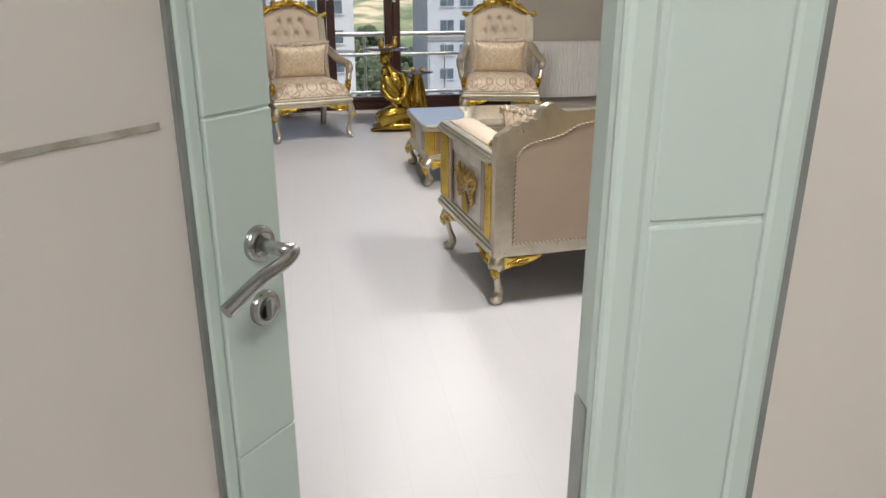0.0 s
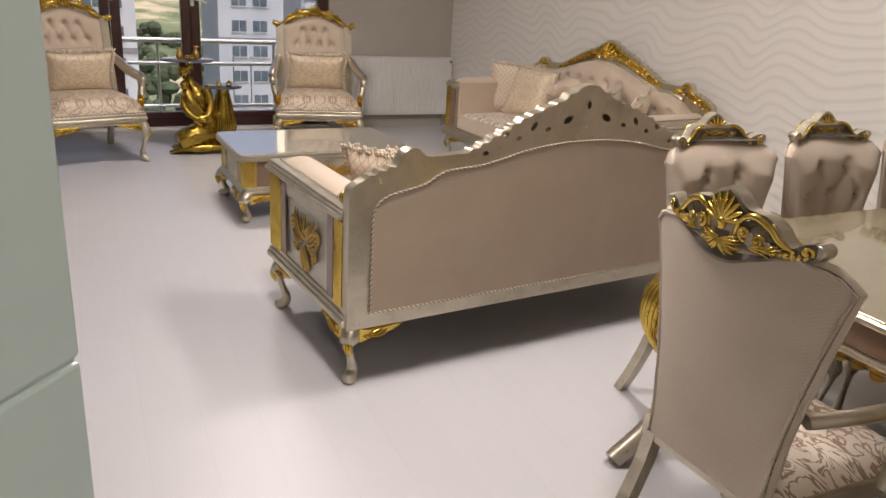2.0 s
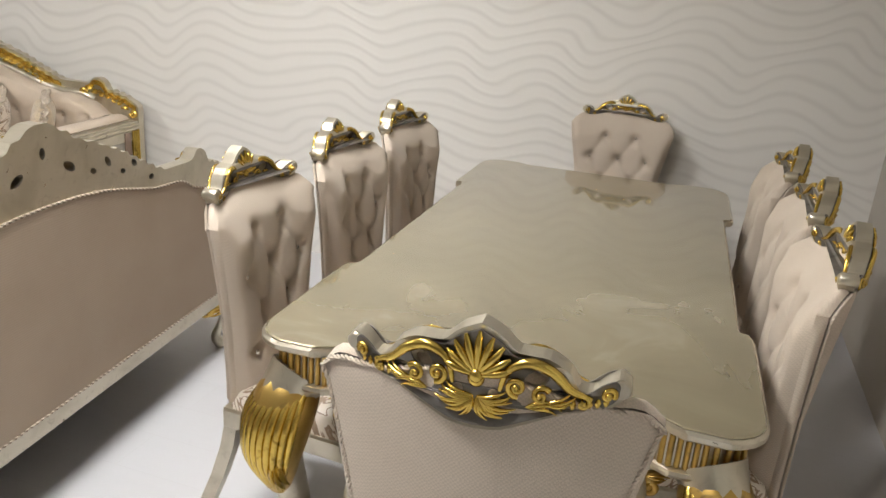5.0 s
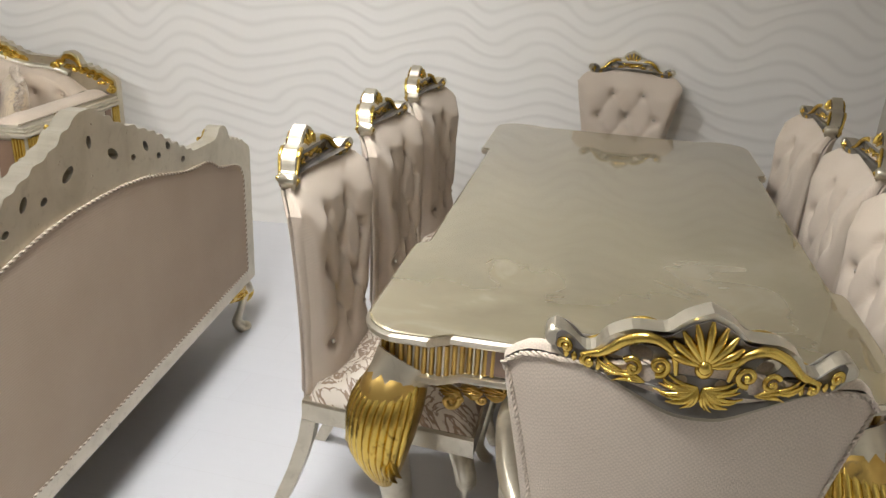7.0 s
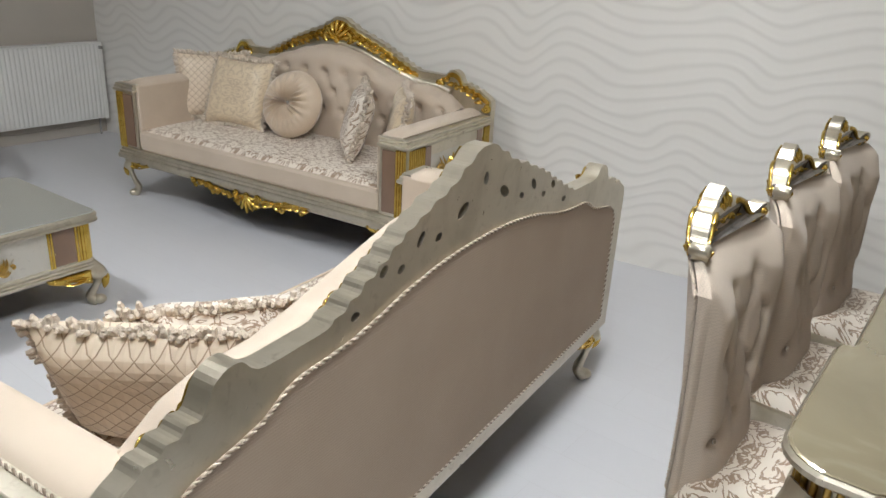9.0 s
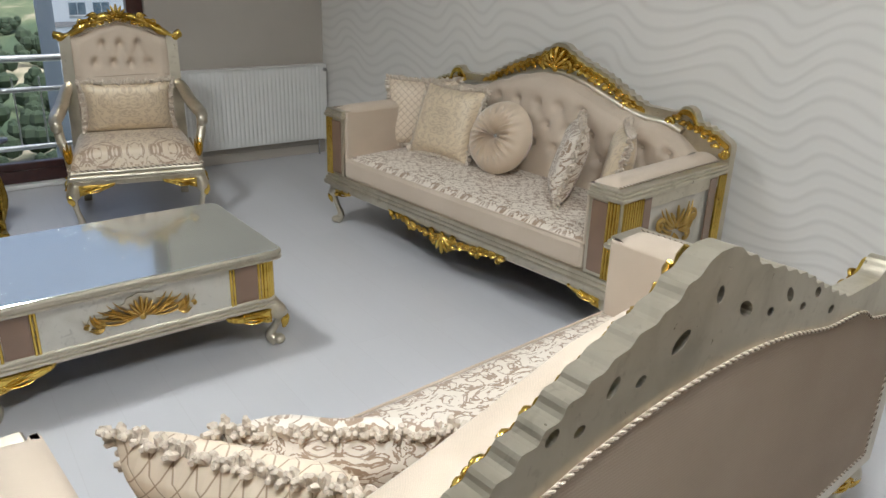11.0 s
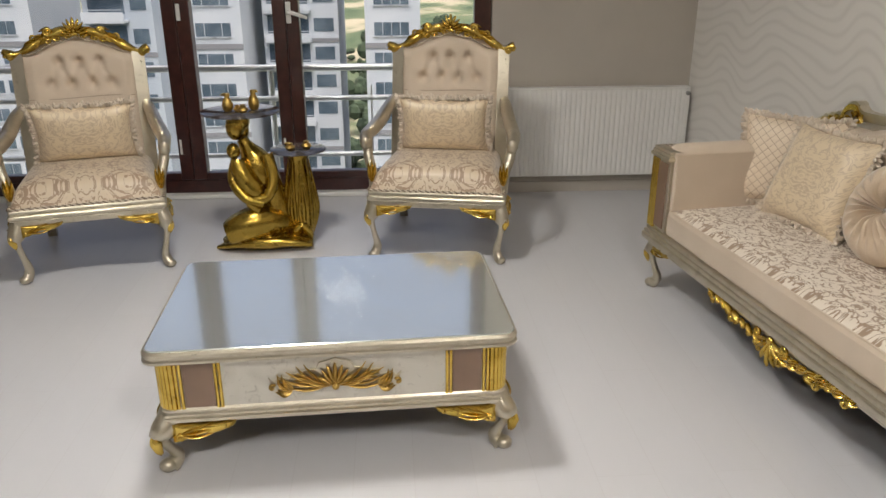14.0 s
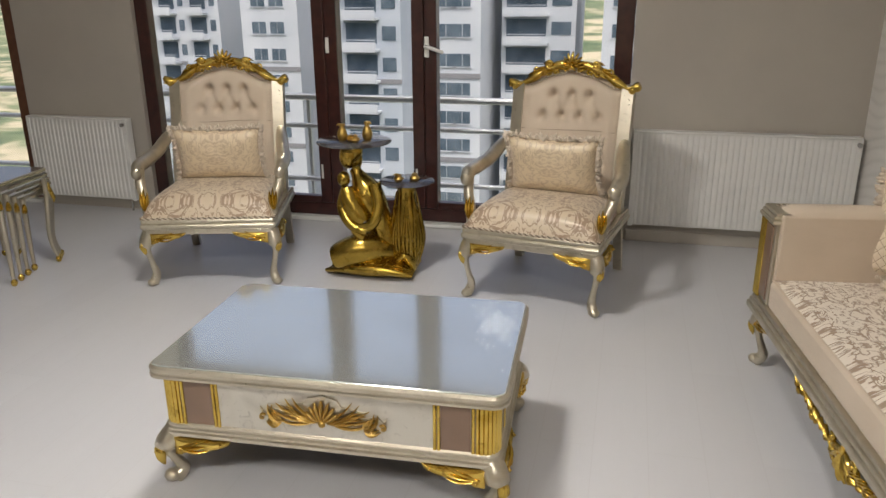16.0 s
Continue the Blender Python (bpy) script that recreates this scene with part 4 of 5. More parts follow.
    for sx in (-1, 1):
        n0 = len(ap.v)
        leaf_run(ap, [(0.05, 0, 0.185), (0.2, 0, 0.205), (0.42, 0, 0.23)], 0.07, 0.042, 11)
        scroll(ap, 0.07, 0.2, -20, 0.022, 1, 1.2, 0.011)
        ap.moved(pose(0, dp - 0.006, 0) @ Matrix.Diagonal((sx, 1, 1, 1)), n0)
    n0 = len(ap.v)
    shell(ap, 0, 0.225, 0.105, 7, 150, 0.014, -90)
    ap.moved(pose(0, dp - 0.006, 0), n0)
    ap.make("apron_carving", GOLD, ob)
    for sx in (-1, 1):
        for y, sy in ((0.06, -1), (dp - 0.05, 1)):
            cabriole(ob, sx * (w / 2 - 0.05), y, 0.235, sx, sy, 0.042, 1.15)
    return ob


S1 = pose(4.064, 5.655, 0, 0, 0, 97)
S2 = pose(2.144, 3.233, 0, 0, 0, 6.2)
sofa(S1, "silver-leaf sofa with beige tufted velvet and gilded cresting, against the wall")
sofa(S2, "silver-leaf sofa with beige velvet, seen with its cloth back panel")


def round_cushion(m):
    ob = empty("round_cushion", m, "round pleated blush velvet cushion with a crystal button", "cushion", "loose cushions")
    s = Shape()
    R = 0.20

    def side(sg):
        def fn(u, v):
            a, r = 2 * math.pi * u, max(v, 0.001)
            pleat = 0.017 * math.cos(22 * a + 1.5 * math.sin(3 * a)) * math.exp(-((r - 0.35) / 0.33) ** 2)
            y = 0.088 * (1 - r ** 3.2) ** 0.6 - 0.055 * math.exp(-(r / 0.16) ** 2) + pleat
            return (R * r * math.cos(a), sg * y, R * r * math.sin(a) + R)
        return fn
    s.sheet(side(1), 132, 14).sheet(side(-1), 132, 14)
    s.make("cover", PINKISH, ob)
    Shape().blob((0, 0.042, R), (0.016, 0.012, 0.016), 8, 6).each("button", CRYSTAL, ob)
    return ob


def on_sofa(S, x, y, turn=0, lean=-18, z=0.462):
    return S @ pose(x, y, z, -lean, 0, turn)


cushion("cushion", 0.43, 0.40, 0.13, DIAMOND, on_sofa(S1, 0.77, 0.36, 44, -12), "square quilted diamond cushion with a fringe, on the sofa")
cushion("cushion", 0.44, 0.42, 0.14, SATIN, on_sofa(S1, 0.50, 0.47, 6, -22), "square gold satin cushion with a fringe, on the sofa")
round_cushion(on_sofa(S1, 0.08, 0.46, 4, -22))
cushion("cushion", 0.42, 0.38, 0.13, DAMASK, on_sofa(S1, -0.40, 0.48, -50, -16), "floral damask cushion with a fringe, on the sofa")
cushion("cushion", 0.40, 0.38, 0.12, SATIN, on_sofa(S1, -0.64, 0.40, -52, -12), "gold satin cushion with a fringe, leaning on the arm")
cushion("cushion", 0.46, 0.375, 0.15, DIAMOND, on_sofa(S2, -0.55, 0.49, -58, -25), "square quilted diamond cushion with a fringe, on the sofa")
cushion("cushion", 0.42, 0.365, 0.15, DAMASK, on_sofa(S2, -0.39, 0.52, -38, -27), "square floral damask cushion with a fringe, on the sofa")



# ---- armchairs ----
def armchair(m):
    ob = empty("armchair", m, "silver-leaf armchair with tufted beige back and gilded crest", "armchair", "armchairs at the window")
    w, f = 0.69, 0.385
    base = Shape()
    base.box((-w / 2, -0.30, 0.315), (w / 2, f, 0.345), 0.010).box((-w / 2 + 0.006, -0.30, 0.342), (w / 2 - 0.006, f - 0.006, 0.368), 0.008).box((-w / 2 + 0.02, -0.30, 0.285), (w / 2 - 0.02, f - 0.012, 0.318), 0.006)
    base.make("seat_rail", SILVER, ob)
    # added black sheet, darkens the shade below the seat
    Shape().box((-w / 2 + 0.05, -0.27, 0.279), (w / 2 - 0.05, f - 0.05, 0.2845)).make("shade_sheet", UNDERSHADE, ob, smooth=False)
    st = Shape()
    st.sheet(lambda u, v: ((u - 0.5) * (w - 0.03) * (1 - 0.10 * (1 - v)), -0.27 + v * (f + 0.262), 0.365 + 0.135 * (max(0.0, 1 - abs(2 * u - 1) ** 5) * max(0.0, 1 - abs(2 * v - 1) ** 5)) ** 0.42), 36, 32)
    st.make("seat", GOLDDAMASK, ob)
    rope("seat_rope", [(-w / 2 + 0.008, -0.26, 0.372), (-w / 2 + 0.008, f - 0.008, 0.372), (w / 2 - 0.008, f - 0.008, 0.372), (w / 2 - 0.008, -0.26, 0.372)], 0.006, ob)
    back = Shape()
    zt = lambda x: 0.98 + 0.10 * math.cos(min(1.0, abs(x) / 0.25) * math.pi * 0.5) ** 1.2
    btn = [(x, 0.945) for x in (-0.095, 0, 0.095)] + [(x, 0.835) for x in (-0.145, -0.048, 0.048, 0.145)]
    tufted(back, -0.265, 0.265, 0.42, zt, -0.20, 0.22, 0.045, btn, 0.02, 54, 44)
    back.make("tufted_back", VELVET, ob)
    cr = Shape()
    cr.sheet(lambda u, v: (-0.25 + 0.5 * u, -0.158 - 0.22 * 0.345 + 0.002, 0.768 + 0.004 * math.sin(6 * u) + v * 0.004), 20, 1)
    cr.make("seam", RIBBED, ob)
    rear = Shape()
    rear.sheet(lambda u, v: (-0.29 + 0.58 * u, -0.24 - 0.22 * v * 0.6, 0.40 + v * (zt(-0.29 + 0.58 * u) + 0.01 - 0.40)), 20, 4)
    rear.make("back_cloth", RIBBED, ob)
    fr = Shape()
    for sx in (-1, 1):
        fr.ring_skin([[(sx * (x0), y0 - 0.22 * (z - 0.42) * 0.95, z) for x0, y0 in ((0.258, -0.165), (0.318, -0.175), (0.318, -0.25), (0.258, -0.25))] for z in (0.36, 0.70, 1.0)])
        # the arm: a swept rail down to a scrolled front, and its post
        fr.tube(curve([(sx * 0.30, -0.235, 0.72), (sx * 0.315, -0.15, 0.70), (sx * 0.34, -0.02, 0.645), (sx * 0.365, 0.12, 0.615), (sx * 0.37, 0.22, 0.61), (sx * 0.365, 0.265, 0.58)], 5), [0.025 + 0.011 * math.sin(i / 8) for i in range(26)], 10)
        fr.tube(curve([(sx * 0.365, 0.215, 0.60), (sx * 0.355, 0.255, 0.52), (sx * 0.33, 0.285, 0.44), (sx * 0.318, 0.30, 0.34)], 5), 0.025, 10)
        fr.blob((sx * 0.365, 0.262, 0.585), (0.030, 0.030, 0.036), 10, 7)
    fr.each("frame", SILVER, ob)
    top = curve([(-0.345, 0, 1.005), (-0.29, 0, 0.985), (-0.21, 0, 1.025), (-0.13, 0, 1.075), (0, 0, 1.105), (0.13, 0, 1.075), (0.21, 0, 1.025), (0.29, 0, 0.985), (0.345, 0, 1.005)], 5)
    g = Shape()
    g.tube([(p.x, 0, p.z) for p in top], [0.026 + 0.006 * math.sin(i * 0.9) for i in range(len(top))], 8, 0.75)
    shell(g, 0, 1.085, 0.078, 9, 170, 0.034)
    shell(g, 0, 1.100, 0.045, 7, 300, 0.044)
    for sx in (-1, 1):
        n0 = len(g.v)
        leaf_run(g, [(0.03, 0, 1.09), (0.12, 0, 1.08), (0.20, 0, 1.035)], 0.07, 0.045, 21)
        scroll(g, 0.12, 1.075, 0, 0.022, 1, 1.2, 0.012, 0.02)
        scroll(g, 0.335, 0.975, 80, 0.022, 1, 1.2, 0.014, 0.01)
        g.moved(Matrix.Diagonal((sx, 1, 1, 1)), n0)
    g.moved(pose(0, -0.305, 0))
    g.make("crest", GOLD, ob)
    gl = Shape()
    for sx in (-1, 1):
        n0 = len(gl.v)
        leaf_blade(gl, 0, -0.05, 90, 0.12, 0.05, 0.014, 0)
        gl.moved(pose(sx * 0.328, 0.300, 0.44), n0)
        n0 = len(gl.v)
        leaf_blade(gl, 0, 0, 90, 0.06, 0.035, 0.012, 0)
        gl.moved(pose(sx * 0.305, -0.215, 0.68), n0)
    tagged(gl.make("arm_gilding", GOLD, ob), kind="stuff")
    rope("back_piping", [(-0.25, -0.288, 0.985)] + [(x, -0.283, zt(x) - 0.012) for x in (-0.2, -0.12, 0, 0.12, 0.2)] + [(0.25, -0.288, 0.985)], 0.004, ob)
    for sx in (-1, 1):
        cabriole(ob, sx * (w / 2 - 0.035), f - 0.05, 0.29, sx, 1, 0.038, 1.1)
        s = Shape()
        s.ring_skin([[(sx * (w / 2 - 0.06) + a, -0.27 - 0.10 * t + b, 0.32 * (1 - t)) for a, b in ((-0.022, -0.022), (0.022, -0.022), (0.022, 0.022), (-0.022, 0.022))] for t in (0, 1)])
        s.make("rear_leg", SILVER, ob)
    cushion_m = m @ pose(0, -0.035, 0.487, -15, 0, 0)
    cushion("cushion", 0.47, 0.30, 0.13, SATIN, cushion_m, "oblong gold satin cushion propped in an armchair")
    return ob


armchair(pose(0.26, 7.24, 0, 0, 0, 195.5) @ Matrix.Diagonal((1.05, 1.03, 1.05, 1)))
armchair(pose(2.15, 7.32, 0, 0, 0, 169) @ Matrix.Diagonal((1.05, 1.03, 1.05, 1)))


# ---- coffee table ----
def lobed(w, d, q, r=0.05, n=5):
    """A rectangle with rounded corners, drawn in by q."""
    pts = []
    for cx, cy, a0 in ((w / 2 - r, d / 2 - r, 0), (-w / 2 + r, d / 2 - r, 90), (-w / 2 + r, -d / 2 + r, 180), (w / 2 - r, -d / 2 + r, 270)):
        for i in range(n + 1):
            a = radians(a0 + 90 * i / n)
            pts.append((cx + (r - q) * math.cos(a), cy + (r - q) * math.sin(a)))
    return pts


def coffee_table(m):
    ob = empty("coffee_table", m, "low silver-leaf coffee table with gilded corners and glossy top", "coffee table")
    w, d = 1.145, 0.735
    t = Shape()
    t.stack(lambda q: lobed(w, d, q), [(0.03, 0.385), (0.012, 0.388), (0.0, 0.394), (0.0, 0.402), (0.006, 0.406), (0.006, 0.412), (0.001, 0.416), (0.001, 0.424), (0.008, 0.431)])
    t.make("top_edge", SILVER, ob)
    tt = Shape()
    tt.stack(lambda q: lobed(w, d, q), [(0.010, 0.4312), (0.010, 0.433), (0.014, 0.435)])
    tt.make("top", COFFEETOP, ob)
    b = Shape()
    b.stack(lambda q: lobed(w - 0.07, d - 0.07, q), [(0, 0.225), (0, 0.386)])
    b.make("body", PALE, ob)
    s = Shape()
    s.stack(lambda q: lobed(w - 0.03, d - 0.03, q), [(0.02, 0.17), (0.012, 0.178), (0.0, 0.184), (0.0, 0.195), (0.007, 0.199), (0.007, 0.206), (0.014, 0.211), (0.014, 0.218), (0.022, 0.226)])
    s.make("base_moulding", SILVER, ob)
    # added black sheet, darkens the shade below the table
    Shape().box((-w / 2 + 0.06, -d / 2 + 0.06, 0.164), (w / 2 - 0.06, d / 2 - 0.06, 0.1695)).make("shade_sheet", UNDERSHADE, ob, smooth=False)
    hw, hd = (w - 0.07) / 2, (d - 0.07) / 2
    fl, br = Shape(), Shape()
    for sx in (-1, 1):
        for sy in (-1, 1):
            for i in range(7):
                a = radians(90 * i / 6)
                fl.tube([(sx * (hw - 0.045 + 0.047 * math.cos(a)), sy * (hd - 0.045 + 0.047 * math.sin(a)), z) for z in (0.222, 0.388)], 0.0075, 7)
            for i in range(2):
                fl.tube([(sx * (hw - 0.058 - i * 0.013), sy * (hd + 0.001), z) for z in (0.222, 0.388)], 0.0058, 7)
                fl.tube([(sx * (hw - 0.176 - i * 0.012), sy * (hd + 0.001), z) for z in (0.222, 0.388)], 0.0055, 7)
                fl.tube([(sx * (hw + 0.001), sy * (hd - 0.165 - i * 0.012), z) for z in (0.222, 0.388)], 0.0055, 7)
            x0, x1 = sorted((sx * (hw - 0.078), sx * (hw - 0.170)))
            y0, y1 = sorted((sy * (hd - 0.002), sy * (hd + 0.003)))
            br.box((x0, y0, 0.226), (x1, y1, 0.386))
            x0, x1 = sorted((sx * (hw - 0.002), sx * (hw + 0.003)))
            y0, y1 = sorted((sy * (hd - 0.06), sy * (hd - 0.158)))
            br.box((x0, y0, 0.226), (x1, y1, 0.386))
    fl.each("fluted_gilding", GOLD, ob)
    br.each("brown_inlay", BRONZE, ob, smooth=False)
    for turn, off in ((180, hd), (0, hd)):
        half = [(-0.205, 0.020), (-0.190, 0.000), (-0.178, 0.018), (-0.150, 0.012), (-0.128, 0.004), (-0.138, 0.030), (-0.112, 0.030), (-0.085, 0.040), (-0.060, 0.042), (-0.048, 0.064), (-0.020, 0.070), (0.0, 0.078)]
        low = [(-0.188, -0.036), (-0.150, -0.040), (-0.110, -0.030), (-0.055, -0.022), (0.0, -0.022)]
        ground = half + [(-x, z) for x, z in reversed(half[:-1])] + [(-x, z) for x, z in low] + list(reversed(low[:-1]))
        face = pose(0, 0, 0, 0, 0, turn) @ pose(0, off, 0.295)
        plate("carving_ground", ground, [], 0.012, SILVER, ob, face)
        g = Shape()
        shell(g, 0, -0.015, 0.078, 7, 110, 0.014)
        for k in (-1, 1):
            for x, z, a, ln, cu in ((0.015, -0.015, 22, 0.125, 0.35), (0.030, -0.016, 6, 0.150, 0.25), (0.060, 0.000, 30, 0.080, -0.5), (0.130, -0.022, 55, 0.055, -0.5), (0.130, -0.022, 20, 0.070, 0.8), (0.135, -0.026, -25, 0.050, 0.6)):
                b = len(g.v)
                leaf_blade(g, x, z, a, ln, 0.024, 0.014, cu)
                g.moved(Matrix.Diagonal((k, 1, 1, 1)), b)
            scroll(g, 0.185 * k, -0.006, 60 if k > 0 else 120, 0.010, -k, 1.2, 0.005)
            scroll(g, 0.155 * k, -0.034, 0 if k > 0 else 180, 0.009, k, 1.2, 0.005)
        g.moved(face @ pose(0, 0.004, 0))
        g.make("carving", ANTIQUE, ob)
    for sx in (-1, 1):
        for sy in (-1, 1):
            cabriole(ob, sx * (w / 2 - 0.055), sy * (d / 2 - 0.055), 0.175, sx, sy, 0.048, 1.2)
    return ob


coffee_table(pose(1.648, 5.605, 0, 0, 0, 2.5))


# ---- gilded figure with two glass tops ----
def figure_table(m):
    ob = empty("figure_table", m, "gilded kneeling figure and vase bearing two smoked glass discs", "side table")
    s = Shape()
    # a low mound of drapery
    for i in range(13):
        a = -1.2 + 2.4 * i / 12
        y0 = -0.12 + 0.02 * (i % 3)
        s.tube(curve([(-0.27 + 0.01 * i, -0.05 + 0.012 * i, 0.014), (-0.12 + 0.02 * i, y0 + 0.017 * i, 0.05 + 0.02 * math.sin(i)), (0.08 + 0.01 * i, -0.14 + 0.022 * i, 0.055), (0.24, -0.13 + 0.02 * i, 0.03)], 5), [0.012 + 0.020 * math.sin(math.pi * k / 15) for k in range(16)], 8, 0.8)
    s.blob((0.0, 0.0, 0.04), (0.25, 0.15, 0.045), 18, 8)
    # folded legs, hips, leaning torso, shoulders, neck, plain head
    s.tube(curve([(0.12, 0.06, 0.10), (-0.04, -0.02, 0.13), (-0.20, -0.05, 0.09)], 6), [0.055 + 0.04 * math.sin(math.pi * (0.1 + 0.75 * (1 - k / 12))) for k in range(13)], 12)
    s.tube(curve([(0.10, 0.0, 0.12), (-0.05, -0.09, 0.15), (-0.20, -0.10, 0.10)], 6), [0.05 + 0.035 * math.sin(math.pi * (0.1 + 0.75 * (1 - k / 12))) for k in range(13)], 12)
    s.tube(curve([(0.06, 0.02, 0.13), (0.05, 0.01, 0.24), (0.0, 0.0, 0.36), (-0.055, 0.0, 0.48), (-0.095, 0.0, 0.56)], 6), [0.095, 0.096, 0.094, 0.09, 0.085, 0.078, 0.073, 0.071, 0.071, 0.073, 0.077, 0.082, 0.086, 0.088, 0.089, 0.088, 0.083, 0.075, 0.065, 0.053, 0.044, 0.036, 0.032, 0.03, 0.03], 14)
    s.blob((-0.125, -0.012, 0.62), (0.047, 0.052, 0.065), 14, 10)
    s.blob((-0.10, 0.015, 0.645), (0.052, 0.055, 0.055), 12, 8)
    s.blob((-0.10, 0.05, 0.60), (0.04, 0.035, 0.07), 12, 8)
    # arms folded round a small bundle
    s.tube(curve([(0.03, -0.06, 0.49), (0.055, -0.09, 0.38), (0.02, -0.125, 0.29), (-0.07, -0.13, 0.27), (-0.03, -0.12, 0.22)], 5), [0.036 - 0.0008 * k for k in range(21)], 10)
    s.tube(curve([(-0.12, -0.05, 0.47), (-0.15, -0.08, 0.37), (-0.09, -0.13, 0.29), (0.0, -0.14, 0.26)], 5), [0.034 - 0.0009 * k for k in range(16)], 10)
    s.tube(curve([(-0.03, -0.09, 0.30), (-0.09, -0.09, 0.38), (-0.125, -0.075, 0.47)], 5), [0.05, 0.054, 0.056, 0.056, 0.055, 0.054, 0.052, 0.05, 0.046, 0.04, 0.034], 12)
    s.blob((-0.135, -0.075, 0.515), (0.036, 0.036, 0.04), 12, 8)
    for k in range(11):
        a = math.pi * k / 10
        s.blob((-0.05 + 0.045 * math.cos(a), -0.082 - 0.01 * math.sin(a), 0.46 - 0.03 * math.sin(a)), (0.006,) * 3, 6, 4)
    s.make("figure", BRASSY, ob)
    v = Shape()
    v.lathe([(0.05, 0.03), (0.07, 0.08), (0.088, 0.16), (0.09, 0.22), (0.078, 0.30), (0.058, 0.37), (0.048, 0.42), (0.052, 0.46), (0.062, 0.486)], (0.185, 0.03, 0))
    for k in range(9):
        a = 2 * math.pi * k / 9
        ca, sa = math.cos(a), math.sin(a)
        for side in (-1, 0, 1):
            b = a + side * 0.22
            v.tube(curve([(0.185 + 0.06 * ca, 0.03 + 0.06 * sa, 0.05), (0.185 + 0.094 * math.cos(b), 0.03 + 0.094 * math.sin(b), 0.18), (0.185 + 0.075 * math.cos(b * 0.5 + a * 0.5), 0.03 + 0.075 * math.sin(b * 0.5 + a * 0.5), 0.32), (0.185 + 0.054 * ca, 0.03 + 0.054 * sa, 0.44)], 4), [0.004, 0.006, 0.008, 0.009, 0.010, 0.010, 0.009, 0.008, 0.007, 0.006, 0.005, 0.004, 0.003], 6)
    for k in range(5):
        n0 = len(v.v)
        leaf_blade(v, 0, 0, -90, 0.12, 0.07, 0.02, 0)
        v.moved(Matrix.Translation((0.185, -0.075, 0.115)) @ pose(0, 0, 0, 28, 0, -50 + 25 * k), n0)
    v.make("vase", BRASSY, ob)
    Shape().lathe([(0.001, 0.690), (0.200, 0.690), (0.203, 0.694), (0.200, 0.699), (0.001, 0.699)], (-0.09, 0.0, 0), 48).make("glass_disc", BLACKGLASS, ob)
    Shape().lathe([(0.001, 0.487), (0.148, 0.487), (0.151, 0.491), (0.148, 0.496), (0.001, 0.496)], (0.19, 0.03, 0), 48).make("glass_disc", BLACKGLASS, ob)
    return ob


FT = pose(1.155, 7.28, 0, 0, 0, 4) @ Matrix.Diagonal((1.02, 1.0, 1.09, 1))
figure_table(FT)


def ornament(m, h):
    ob = empty("ornament", m, "small gilded ornament standing on a glass disc", "ornament", "gilded ornaments")
    s = Shape().lathe([(0.018, 0), (0.026, 0.012), (0.029, h * 0.35), (0.022, h * 0.6), (0.012, h * 0.78), (0.017, h * 0.9), (0.014, h), (0.001, h)], n=16)
    s.tube([(0, 0, h * 0.92), (0.02, 0, h * 0.95), (0.03, 0, h * 0.88)], [0.008, 0.006, 0.002], 6)
    s.make("body", ANTIQUE, ob)
    return ob


for x, y, z, h in ((-0.15, -0.01, 0.699, 0.085), (-0.02, 0.02, 0.699, 0.095), (-0.07, -0.05, 0.699, 0.035), (-0.095, -0.03, 0.699, 0.03), (0.15, 0.0, 0.496, 0.035), (0.235, 0.02, 0.496, 0.04)):
    ornament(FT @ pose(x, y, z, 0, 0, 60 * x * 20), h)


# ---- nest of tables ----
def nest_table(m, w, d, h):
    ob = empty("nest_table", m, "slim silver-leaf nesting table with gilded feet", "side table", "nest of tables")
    Shape().stack(lambda q: lobed(w, d, q, 0.03), [(0.006, h - 0.022), (0, h - 0.017), (0, h - 0.007), (0.006, h - 0.003), (0.009, h)]).make("top", TABLETOP, ob)
    Shape().stack(lambda q: lobed(w - 0.03, d - 0.03, q, 0.03), [(0, h - 0.06), (0.004, h - 0.05), (0.0, h - 0.023)]).make("apron", SILVER, ob)
    s, g = Shape(), Shape()
    for sx in (-1, 1):
        for sy in (-1, 1):
            x, y = sx * (w / 2 - 0.03), sy * (d / 2 - 0.03)
            p = curve([(x, y, h - 0.05), (x + sx * 0.008, y + sy * 0.008, h * 0.75), (x - sx * 0.008, y - sy * 0.008, h * 0.3), (x + sx * 0.008, y + sy * 0.012, 0.035)], 5)
            s.tube(p, [0.019 - 0.0006 * i for i in range(len(p))], 8)
            g.blob((x + sx * 0.010, y + sy * 0.014, 0.022), (0.017, 0.02, 0.022), 8, 6)
            n0 = len(g.v)
            leaf_blade(g, 0, 0, -90, 0.07, 0.035, 0.01, 0)
            g.moved(Matrix.Translation((x + sx * 0.012, y + sy * 0.012, h * 0.85)) @ pose(0, 0, 0, 0, 0, math.degrees(math.atan2(sy, sx)) - 90), n0)
    s.each("leg", SILVER, ob)
    tagged(g.make("leg_gilding", GOLD, ob), kind="stuff")
    return ob


for i in range(4):
    nest_table(pose(-0.98 + 0.02 * i - 0.03, 6.80 + 0.06 * i, 0, 0, 0, 6), 0.58 - 0.085 * i, 0.44 - 0.05 * i, 0.58 - 0.035 * i)


